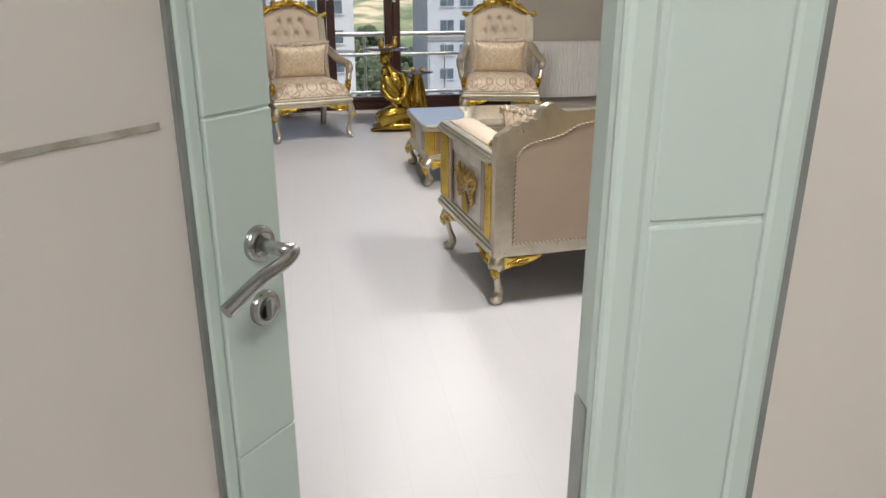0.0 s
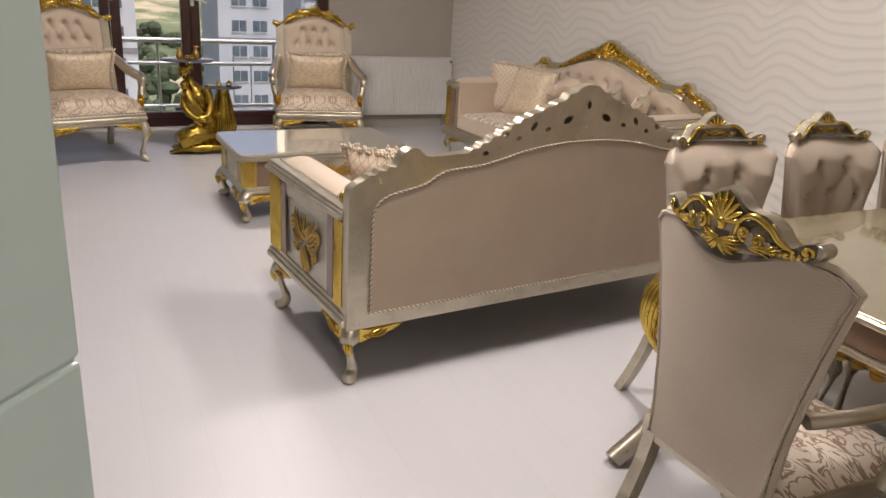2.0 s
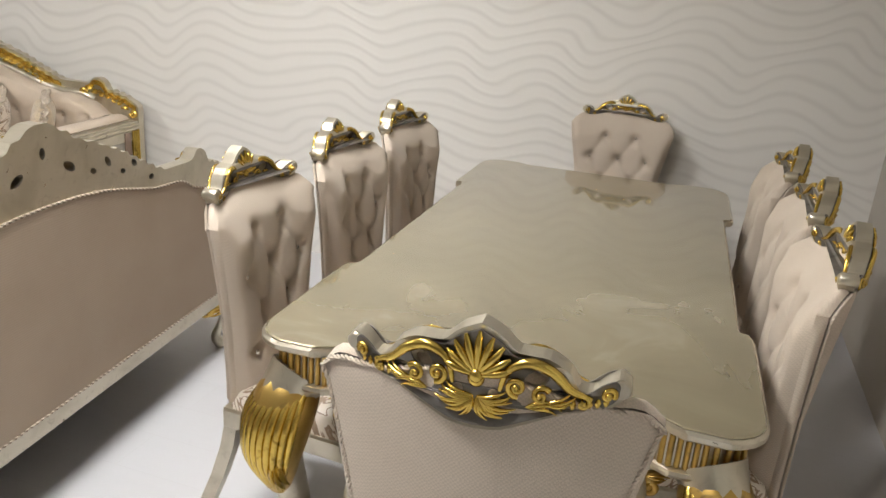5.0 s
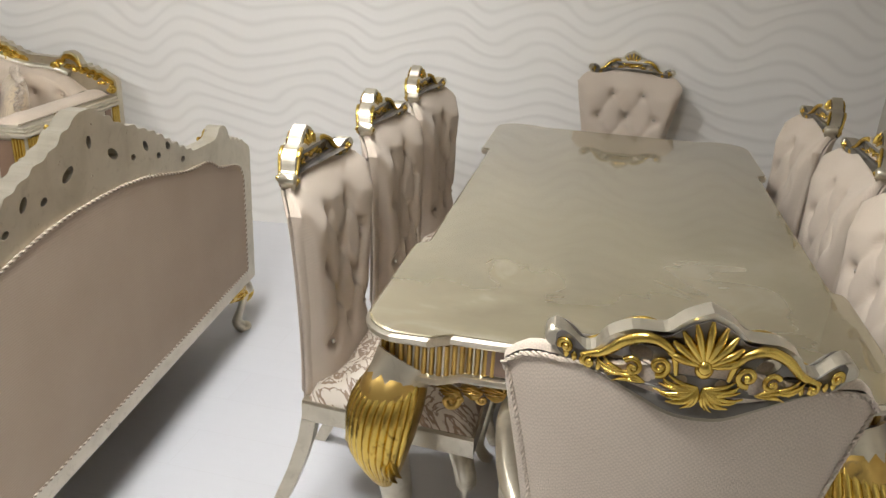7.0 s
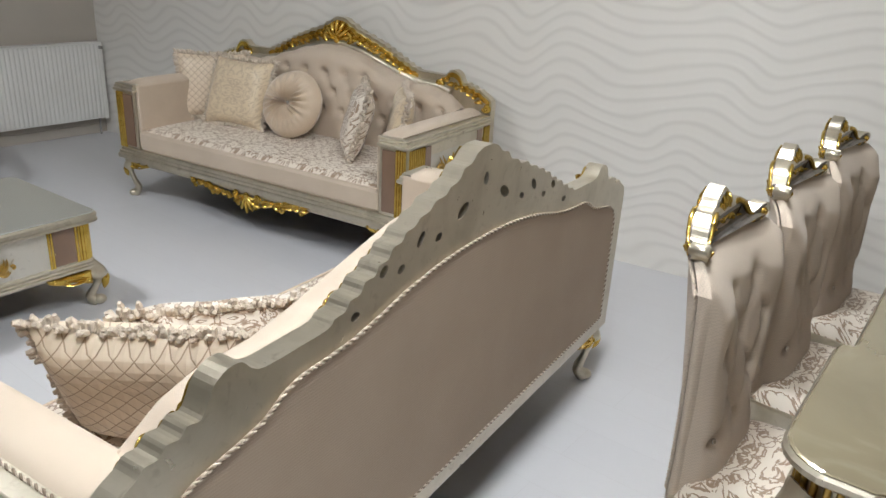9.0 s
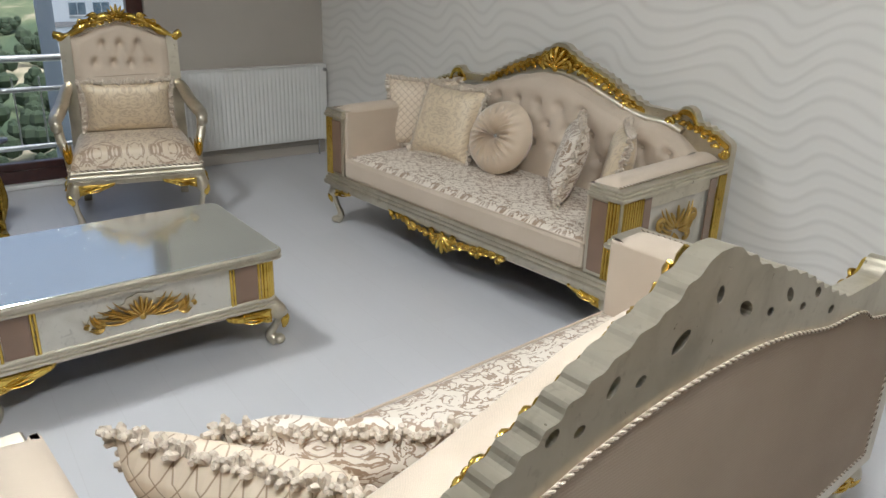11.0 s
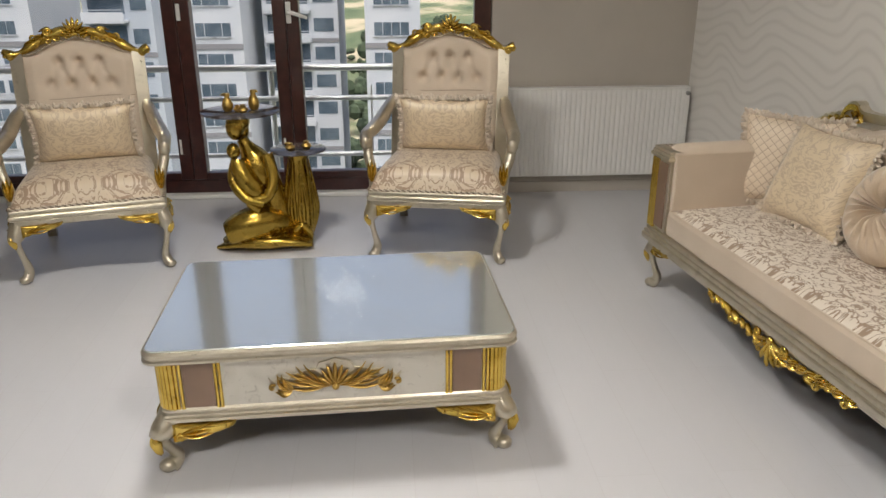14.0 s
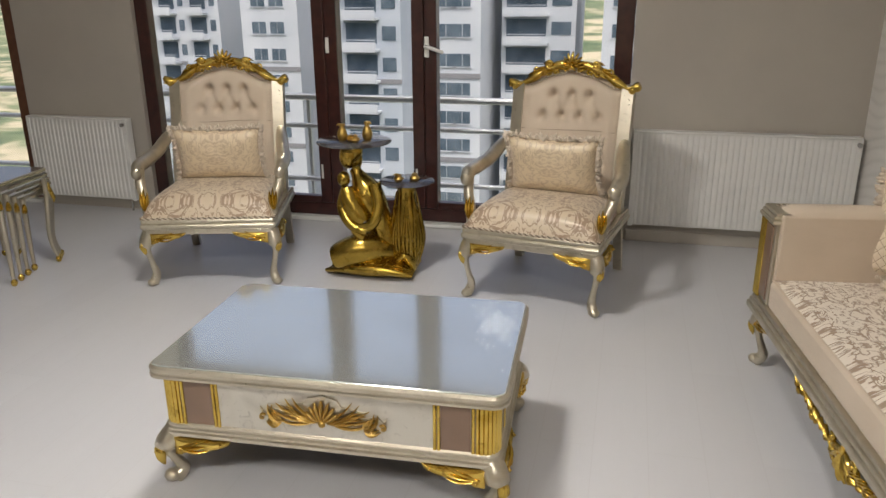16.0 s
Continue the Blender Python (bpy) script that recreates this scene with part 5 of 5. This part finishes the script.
# ---- dining table ----
def table_outline(w, d, q):
    """The top's plan: broad ends and a middle set back, with lobed corners."""
    x1, xm, s = w / 2 - q, w / 2 - 0.53, d / 2 - q
    m = d / 2 - 0.032 - q
    quarter = []
    r = 0.10
    for i in range(7):
        a = radians(90 * i / 6)
        quarter.append((x1 - r + r * math.cos(a), s - r + r * math.sin(a)))
    quarter.insert(0, (x1 - 0.03, s - 0.2))
    quarter.insert(0, (x1 - 0.03, 0.0))
    quarter[2] = (x1 - 0.004, s - 0.155)
    quarter += [(xm + 0.03, s), (xm + 0.008, s - 0.006), (xm, m + 0.006), (xm - 0.02, m), (0.0, m)]
    a = quarter
    b = [(-x, y) for x, y in reversed(quarter[:-1])]
    c = [(-x, -y) for x, y in quarter[1:]]
    e = [(x, -y) for x, y in reversed(quarter[1:-1])]
    return a + b + c + e


def dining_table(m):
    ob = empty("dining_table", m, "long silver-leaf dining table with glossy top and gilded legs", "dining table")
    w, d = 2.14, 1.10
    t = Shape()
    t.stack(lambda q: table_outline(w, d, q), [(0.02, 0.772), (0.004, 0.775), (0, 0.780), (0, 0.790), (0.005, 0.796)])
    t.make("top_edge", SILVER, ob)
    Shape().stack(lambda q: table_outline(w, d, q), [(0.006, 0.7965), (0.006, 0.799), (0.010, 0.801)]).make("top", TABLETOP, ob)
    b = Shape()
    b.stack(lambda q: table_outline(w, d, q), [(0.04, 0.672), (0.022, 0.676), (0.018, 0.684), (0.02, 0.692), (0.034, 0.696), (0.034, 0.77)])
    b.make("apron", SILVER, ob)
    n = Shape()
    n.box((-w / 2 + 0.30, -d / 2 + 0.062, 0.702), (w / 2 - 0.30, d / 2 - 0.062, 0.765))
    n.box((-w / 2 + 0.057, -d / 2 + 0.27, 0.702), (w / 2 - 0.057, d / 2 - 0.27, 0.765))
    n.each("brown_inlay", BRONZE, ob, smooth=False)
    ri = Shape()
    outl = [Vector((x, y, 0)) for x, y in table_outline(w, d, 0.031)]
    for p, q in zip(outl, outl[1:] + outl[:1]):
        k = max(1, int((q - p).length / 0.016))
        for i in range(k):
            c = p.lerp(q, (i + 0.5) / k)
            if abs(c.x) > w / 2 - 0.34 and abs(c.y) > d / 2 - 0.30:
                ri.tube([(c.x, c.y, 0.698), (c.x, c.y, 0.768)], 0.0062, 6)
    ri.each("fluted_gilding", ANTIQUE, ob)
    for sx in (-1, 1):
        for sy in (-1, 1):
            x, y = sx * (w / 2 - 0.085), sy * (d / 2 - 0.095)
            lg = Shape()
            p = curve([(x, y, 0.69), (x + sx * 0.045, y + sy * 0.035, 0.60), (x + sx * 0.03, y + sy * 0.03, 0.48), (x - sx * 0.005, y + sy * 0.01, 0.30), (x + sx * 0.03, y + sy * 0.01, 0.15), (x + sx * 0.19, y + sy * 0.02, 0.014)], 5)
            k = len(p) - 1
            lg.tube(p, [0.075 - 0.02 * (i / k) * 4 if i / k < 0.25 else 0.055 - 0.022 * min(1, (i / k - 0.25) / 0.4) for i in range(k + 1)], 12)
            lg.make("leg", SILVER, ob)
            g = Shape()
            ang = math.degrees(math.atan2(sy * 0.8, sx))
            for off in range(-84, 85, 12):
                a = radians(ang + off)
                g.tube(curve([(x + 0.05 * math.cos(a), y + 0.05 * math.sin(a), 0.685), (x + sx * 0.035 + 0.080 * math.cos(a), y + sy * 0.025 + 0.080 * math.sin(a), 0.61), (x + sx * 0.05 + 0.070 * math.cos(a), y + sy * 0.035 + 0.070 * math.sin(a), 0.50), (x + sx * 0.04 + 0.022 * math.cos(a), y + sy * 0.03 + 0.022 * math.sin(a), 0.39)], 4), [0.006, 0.008, 0.0095, 0.0105, 0.011, 0.011, 0.0105, 0.010, 0.009, 0.0075, 0.006, 0.005, 0.003], 6)
            for a_off, hand in ((-52, 1), (52, -1)):
                n0 = len(g.v)
                scroll(g, 0, 0, 90, 0.028, hand, 1.3, 0.012)
                leaf_blade(g, 0, 0, -90, 0.09, 0.045, 0.014, 0.4 * hand)
                g.moved(Matrix.Translation((x + sx * 0.03 + 0.07 * math.cos(radians(ang + a_off)), y + sy * 0.025 + 0.07 * math.sin(radians(ang + a_off)), 0.52)) @ pose(0, 0, 0, 0, 0, ang + a_off - 90), n0)
            g.make("leg_gilding", GOLD, ob)
            kn = Shape()
            kn.tube(curve([(x, y, 0.688), (x + sx * 0.035, y + sy * 0.025, 0.61), (x + sx * 0.05, y + sy * 0.035, 0.50), (x + sx * 0.04, y + sy * 0.03, 0.39)], 4), [0.048, 0.060, 0.070, 0.075, 0.077, 0.077, 0.074, 0.070, 0.064, 0.056, 0.046, 0.035, 0.022], 18)
            kn.make("knee", ANTIQUE, ob)
    for turn, length, off in ((0, w, d / 2 - 0.07), (180, w, d / 2 - 0.07), (90, d, w / 2 - 0.09), (270, d, w / 2 - 0.09)):
        g = Shape()
        for sx in (-1, 1):
            n0 = len(g.v)
            leaf_run(g, [(0.06, 0, 0.655), (length * 0.18, 0, 0.65), (length / 2 - 0.17, 0, 0.63)], 0.062, 0.05, 31)
            scroll(g, length / 2 - 0.2, 0.635, 180, 0.024, 1, 1.2, 0.010)
            g.moved(Matrix.Diagonal((sx, 1, 1, 1)), n0)
        shell(g, 0, 0.66, 0.075, 7, 150, 0.014, -90)
        g.moved(pose(0, 0, 0, 0, 0, turn) @ pose(0, off, 0))
        g.make("apron_carving", ANTIQUE, ob)
    return ob


dining_table(pose(2.985, 1.935, 0, 0, 0, 1.6))


# ---- dining chairs ----
def bowed(ob, k):
    """Curves a flat part in plan, its ends forward."""
    for v in ob.data.vertices:
        v.co.y += k * v.co.x ** 2
    return ob


def dining_chair(m, arms=False, wide=0.94):
    ob = empty("dining_chair", m, "cream tufted dining chair with antique gold carved crest", "chair", "chairs round the dining table")
    zt = lambda x: 1.005 + 0.030 * math.cos(min(1, abs(x) / 0.26) * math.pi) + 0.015 * max(0.0, (abs(x) / 0.26 - 0.55) / 0.45) - 0.04 * max(0.0, (abs(x) / 0.26 - 0.80) / 0.20) ** 2
    half = lambda z: wide * (0.182 + 0.088 * max(0, min(1, (z - 0.45) / 0.5)) ** 1.6)
    yb = lambda z: -0.20 - 0.13 * (z - 0.42)
    btn = [(-0.075, 0.90), (0.075, 0.90), (0, 0.79), (-0.14, 0.79), (0.14, 0.79), (-0.075, 0.68), (0.075, 0.68), (0, 0.57), (-0.13, 0.57), (0.13, 0.57)]
    fr = Shape()

    def front(u, v):
        s = 2 * u - 1
        z = 0.40 + v * (zt(s * 0.26) - 0.40)
        x = s * half(z)
        edge = max(0.0, 1 - abs(s) ** 4) ** 0.5 * min(1.0, (1 - v) * 6 + 0.001) ** 0.6
        y = 0.078 * edge
        for bx, bz in btn:
            e = math.hypot(x - bx, z - bz)
            y -= 0.026 * math.exp(-(e / 0.022) ** 2) + 0.006 * math.exp(-(e / 0.05) ** 2)
        for i, (bx, bz) in enumerate(btn):
            for cx, cz in btn[i + 1:]:
                ln = math.hypot(cx - bx, cz - bz)
                if ln > 0.16 or abs(cz - bz) < 0.02:
                    continue
                t = max(0, min(1, ((x - bx) * (cx - bx) + (z - bz) * (cz - bz)) / ln ** 2))
                e = math.hypot(x - bx - t * (cx - bx), z - bz - t * (cz - bz))
                y -= 0.010 * math.exp(-(e / 0.010) ** 2)
        return (x, yb(z) + y + 0.085 * s * s * v, z)
    fr.sheet(front, 44, 48)
    rim = lambda u, v: (front(u, v)[0], yb(front(u, v)[2]) - 0.022 + 0.080 * (2 * u - 1) ** 2 * v, front(u, v)[2])
    # soft sides between front and rear
    for u in (0.0, 1.0):
        def sidefn(a, b, u=u):
            f, r = Vector(front(u, b)), Vector(rim(u, b))
            p = f.lerp(r, a)
            p.x += (1 if u > 0.5 else -1) * 0.012 * math.sin(math.pi * a) * (1 - b ** 10)
            return p
        fr.sheet(sidefn, 5, 30)
    fr.sheet(lambda a, b: Vector(front(b, 1.0)).lerp(Vector(rim(b, 1.0)), a) + Vector((0, 0, 0.012 * math.sin(math.pi * a) * (1 - (2 * b - 1) ** 10))), 5, 30)
    fr.make("tufted_back", CREAM, ob)
    rear = Shape().sheet(lambda u, v: (rim(u, v)[0] * 0.985, rim(u, v)[1] - 0.004 - 0.004 * math.sin(math.pi * u), rim(u, v)[2] - 0.004), 24, 24)
    rear.make("back_cloth", CREAM, ob)
    rope("back_piping", [Vector(rim(0.0, v / 20)) + Vector((0.004, -0.006, 0)) for v in range(20)] + [Vector(rim(u / 20, 1.0)) + Vector((0, -0.006, -0.004)) for u in range(21)] + [Vector(rim(1.0, 1 - v / 20)) + Vector((-0.004, -0.006, 0)) for v in range(20)], 0.0045, ob, CREAM)
    bt = Shape()
    for x, z in btn:
        bt.blob((x, yb(z) + 0.046 + 1.2 * x * x, z), (0.008, 0.006, 0.008), 8, 5)
    bt.each("button", CRYSTAL, ob)
    # pierced crest: a dark carved board, silvered edge and gilt relief front and rear
    yc = yb(1.03) - 0.010
    ol = [(-0.205, 1.0), (-0.215, 1.018), (-0.205, 1.036), (-0.185, 1.03), (-0.165, 1.016), (-0.145, 1.022), (-0.13, 1.045), (-0.10, 1.064), (-0.07, 1.068), (-0.052, 1.072), (-0.03, 1.092), (0, 1.106)]
    lowl = [(-0.19, 0.99), (-0.14, 0.985), (-0.09, 0.968), (-0.04, 0.948), (0, 0.944)]
    ol, lowl = [(x * 0.97, z) for x, z in ol], [(x * 0.97, z) for x, z in lowl]
    ol = [(p.x, p.z) for p in curve([(x, 0, z) for x, z in ol], 3)]
    lowl = [(p.x, p.z) for p in curve([(x, 0, z) for x, z in lowl], 3)]
    outline = ol + [(-x, z) for x, z in reversed(ol[:-1])] + [(-x, z) for x, z in lowl] + [(x, z) for x, z in reversed(lowl[:-1])]
    hl = [oval(sx * 0.083, 1.035, 0.018, 0.012, 0.4 * sx) for sx in (-1, 1)] + [oval(sx * 0.027, 1.0, 0.009, 0.013, 0.3 * sx) for sx in (-1, 1)]
    bowed(plate("crest_board", outline, hl, 0.034, SILVER, ob, pose(0, yc, 0)), 1.25)
    zc = 1.015
    small = [(x * 0.955, zc + (z - zc) * 0.90) for x, z in outline]
    for face in (-1, 1):
        bowed(plate("crest_ground", small, hl, 0.003, DARK, ob, pose(0, yc + face * 0.0187, 0)), 1.25)
    ed = Shape()
    for sx in (-1, 1):
        n0 = len(ed.v)
        ed.lathe([(0.011, -0.021), (0.014, -0.018), (0.014, 0.018), (0.011, 0.021)], n=14)
        ed.moved(pose(sx * 0.198, yc + 0.049, 1.020, 90, 0, 0), n0)
    ed.each("crest_roll", SILVER, ob)
    for face in (1, -1):
        g = Shape()
        shell(g, 0, 1.03, 0.066, 9, 150, 0.010)
        g.blob((0, 0.006, 1.025), (0.013, 0.008, 0.013), 10, 6)
        for sx in (-1, 1):
            n0 = len(g.v)
            # a broad C round the opening, closed by volutes
            g.tube(curve([(0.035, 0.004, 1.012), (0.045, 0.006, 1.045), (0.075, 0.008, 1.060), (0.108, 0.008, 1.048), (0.135, 0.006, 1.022), (0.165, 0.004, 1.008)], 5), [0.0035 + 0.0045 * math.sin(math.pi * k / 25) for k in range(26)], 6)
            scroll(g, 0.062, 1.006, 190, 0.015, -1, 1.35, 0.0055, 0.004)
            scroll(g, 0.105, 1.018, 120, 0.013, 1, 1.3, 0.0050, 0.004)
            scroll(g, 0.150, 1.012, 20, 0.010, -1, 1.2, 0.0045, 0.004)
            scroll(g, 0.196, 1.010, 60, 0.010, 1, 1.3, 0.0050, 0.004)
            # acanthus under the shell, running out along the lower edge
            for a, ln in ((-82, 0.040), (-55, 0.048), (-30, 0.058), (-8, 0.052)):
                leaf_blade(g, 0.004, 0.998, a, ln, 0.016, 0.008, 0.5)
            leaf_blade(g, 0.075, 0.992, 20, 0.050, 0.016, 0.008, -0.7)
            leaf_blade(g, 0.100, 1.000, 0, 0.048, 0.014, 0.008, 0.5)
            for k in range(6):
                g.blob((0.128 + 0.0115 * k, 0.003, 0.9985 + 0.0002 * k * k), (0.0046, 0.004, 0.0075), 6, 4)
            g.moved(Matrix.Diagonal((sx, 1, 1, 1)), n0)
        g.moved(Matrix.Translation((0, yc + face * 0.018, 0)) @ Matrix.Diagonal((0.97, 0.8 * face, 1, 1)))
        bowed(g.make("crest_carving", GOLD, ob), 1.25)
    # seat
    st = Shape()
    st.sheet(lambda u, v: ((u - 0.5) * (0.42 + 0.07 * v), -0.20 + 0.45 * v, 0.425 + 0.065 * (max(0.0, 1 - abs(2 * u - 1) ** 6) * max(0.0, 1 - abs(2 * v - 1) ** 6)) ** 0.45), 26, 26)
    st.make("seat", DAMASK, ob)
    sr = Shape()
    sr.ring_skin([[(x * k, y, z) for x, y in ((-0.215, -0.21), (0.215, -0.21), (0.25, 0.255), (-0.25, 0.255))] for z, k in ((0.365, 0.97), (0.372, 1.0), (0.42, 1.0), (0.428, 0.985))])
    sr.make("seat_rail", SILVER, ob)
    for sx in (-1, 1):
        cabriole(ob, sx * 0.215, 0.215, 0.37, sx, 1, 0.05, 0.85, gold=False)
        lg = Shape()
        lg.ring_skin([[(sx * (0.185 + 0.02 * t) + a, -0.19 - 0.13 * t ** 1.5 + b, 0.40 * (1 - t)) for a, b in ((-0.019, -0.02), (0.019, -0.02), (0.019, 0.02), (-0.019, 0.02))] for t in (0, 0.25, 0.5, 0.75, 1)])
        lg.make("rear_leg", SILVER, ob)
        if arms:
            ar = Shape()
            ar.tube(curve([(sx * 0.215, -0.19, 0.64), (sx * 0.245, -0.10, 0.645), (sx * 0.265, 0.05, 0.64), (sx * 0.265, 0.16, 0.625), (sx * 0.26, 0.185, 0.60), (sx * 0.255, 0.15, 0.50), (sx * 0.25, 0.13, 0.40)], 5), 0.021, 10, 0.8)
            ar.make("arm", SILVER, ob)
    return ob


side = dining_chair(pose(2.355, 2.475, 0, 0, 0, 181))
for x, y, r in ((2.925, 2.478, 180.5), (3.485, 2.482, 179), (2.52, 1.475, 1.5), (3.05, 1.478, 0), (3.61, 1.50, 1), (4.285, 1.945, 90)):
    copy_thing(side, pose(x, y, 0, 0, 0, r))
dining_chair(pose(1.815, 1.845, 0, 0, 0, -86) @ Matrix.Diagonal((1, 1, 1.02, 1)), True, 1.0)


# ---- balcony and the town outside ----
rail = tagged(new("balcony_rail"), "satin steel balcony railing outside the window", "railing", "", "structure")
for z, r in ((0.755, 0.026), (0.53, 0.02), (0.10, 0.02)):
    Shape().tube([(-3.6, 8.98, z), (5.2, 8.98, z)], r, 12).make("bar", STEEL, rail)
posts = Shape()
for x in (-2.6, -1.3, 0.05, 0.98, 2.15, 3.3, 4.4):
    posts.tube([(x, 9.02, -0.14), (x, 9.02, 0.75)], 0.016, 8)
for x in (1.72, 1.90, -0.35, 0.98):
    posts.tube([(x, 8.98, 0.10), (x, 8.98, 0.62)], 0.007, 6)
posts.each("post", STEEL, rail)
block("balcony_floor", (-3.8, NORTH + 0.24, -0.30), (5.4, 9.08, -0.14), CONCRETE, "concrete balcony slab outside the window")

GROUND = -34.0
gr = Shape()


def land(u, v):
    y = 9.5 + 2600 * v ** 2.2
    x = (u - 0.5) * (600 + 3600 * v)
    h = GROUND + max(0.0, (y - 220) * 0.10) * (0.75 + 0.5 * noise.noise(Vector((x * 0.004, y * 0.004, 0)))) + 4 * noise.noise(Vector((x * 0.02, y * 0.02, 3)))
    return (x, y, min(h, 62))


gr.sheet(land, 70, 60)
tagged(gr.make("ground", HILL), "scrubby hillside and fields beyond the towers", "ground", "", "structure")
DIST = 80.0


def tower(a0, a1, dist, storeys, kind, mat, label):
    """A tower block seen between two headings, with its windows, balconies and dark bands."""
    x0, x1 = 2.0 + dist * math.tan(radians(a0)), 2.0 + dist * math.tan(radians(a1))
    w, y = x1 - x0, 3.4 + dist
    ob = empty("apartment_tower", pose(x0, y, GROUND), label, "building", "apartment towers")
    top = storeys * 3.0
    Shape().box((0, 0, 0), (w, 14, top)).make("wall", mat, ob, smooth=False)
    pane, band, slab, sill = Shape(), Shape(), Shape(), Shape()
    for k in range(storeys):
        z = k * 3.0
        if kind == "window":
            for c in ((0.30, 0.62) if w > 4.5 else (0.5,)):
                cx = w * c + 0.1
                for i in range(2):
                    pane.box((cx - 0.85 + i * 0.9, -0.06, z + 1.0), (cx - 0.85 + i * 0.9 + 0.82, 0.02, z + 2.3))
                sill.box((cx - 0.95, -0.14, z + 0.88), (cx + 1.05, 0.02, z + 0.97))
            if k % 3 == 0:
                band.box((-0.02, -0.08, z - 0.28), (w + 0.02, 0.03, z + 0.28))
        else:
            n = max(1, int(w / 4.2))
            for i in range(n):
                a, b = w * i / n + 0.5, w * (i + 1) / n - 0.5
                m = a + (b - a) * 0.62
                pane.box((a, -0.06, z + 0.6), (m, 0.02, z + 2.6))
                slab.box((a - 0.2, -1.5, z - 0.1), (m + 0.3, -0.02, z + 0.12)).box((a - 0.2, -1.52, z + 0.12), (m + 0.3, -1.42, z + 0.85))
                pane.box((m + 0.55, -0.06, z + 0.95), (b, 0.02, z + 2.3))
                sill.box((a - 0.2, -1.5, z + 1.02), (m + 0.3, -1.44, z + 1.08))
            if k % 4 == 1:
                band.box((-0.02, -0.06, z - 0.25), (w + 0.02, 0.03, z + 0.2))
    tagged(pane.make("windows", PANE, ob, smooth=False), kind="stuff")
    tagged(sill.make("sills", FACADE, ob, smooth=False), kind="stuff")
    if band.v:
        tagged(band.make("bands", BAND, ob, smooth=False), kind="stuff")
    if slab.v:
        tagged(slab.make("balconies", FACADE, ob, smooth=False), kind="stuff")
    Shape().box((-0.2, -0.2, top + 0.02), (w + 0.2, 14.2, top + 0.6)).make("parapet", BAND, ob, smooth=False)
    return ob


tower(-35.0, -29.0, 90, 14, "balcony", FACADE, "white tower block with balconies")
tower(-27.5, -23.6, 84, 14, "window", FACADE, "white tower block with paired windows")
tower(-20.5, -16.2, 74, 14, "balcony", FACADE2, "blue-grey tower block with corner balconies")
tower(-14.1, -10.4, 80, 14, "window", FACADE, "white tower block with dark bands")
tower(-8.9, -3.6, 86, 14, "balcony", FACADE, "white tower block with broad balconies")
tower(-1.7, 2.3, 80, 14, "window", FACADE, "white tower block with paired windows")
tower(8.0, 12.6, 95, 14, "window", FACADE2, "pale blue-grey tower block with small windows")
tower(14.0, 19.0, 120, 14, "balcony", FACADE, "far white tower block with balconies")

trees = Shape()
rt = random.Random(4)
for k in range(420):
    a, dd = radians(rt.uniform(-38, 20)), rt.uniform(110, 300)
    x, y = 2.0 + dd * math.tan(a), 3.4 + dd
    z = GROUND + max(0.0, (y - 220) * 0.10) * 0.8
    r = rt.uniform(2.0, 4.2)
    for j in range(5):
        trees.blob((x + rt.uniform(-r, r) * 0.7, y + rt.uniform(-r, r) * 0.5, z + r * rt.uniform(0.5, 1.7)), (r * rt.uniform(.35, .7), r * rt.uniform(.35, .7), r * rt.uniform(.4, .7)), 6, 4)
tagged(trees.make("distant_trees", GREEN, smooth=False), "dark green trees between the tower blocks", "trees", "", "stuff")
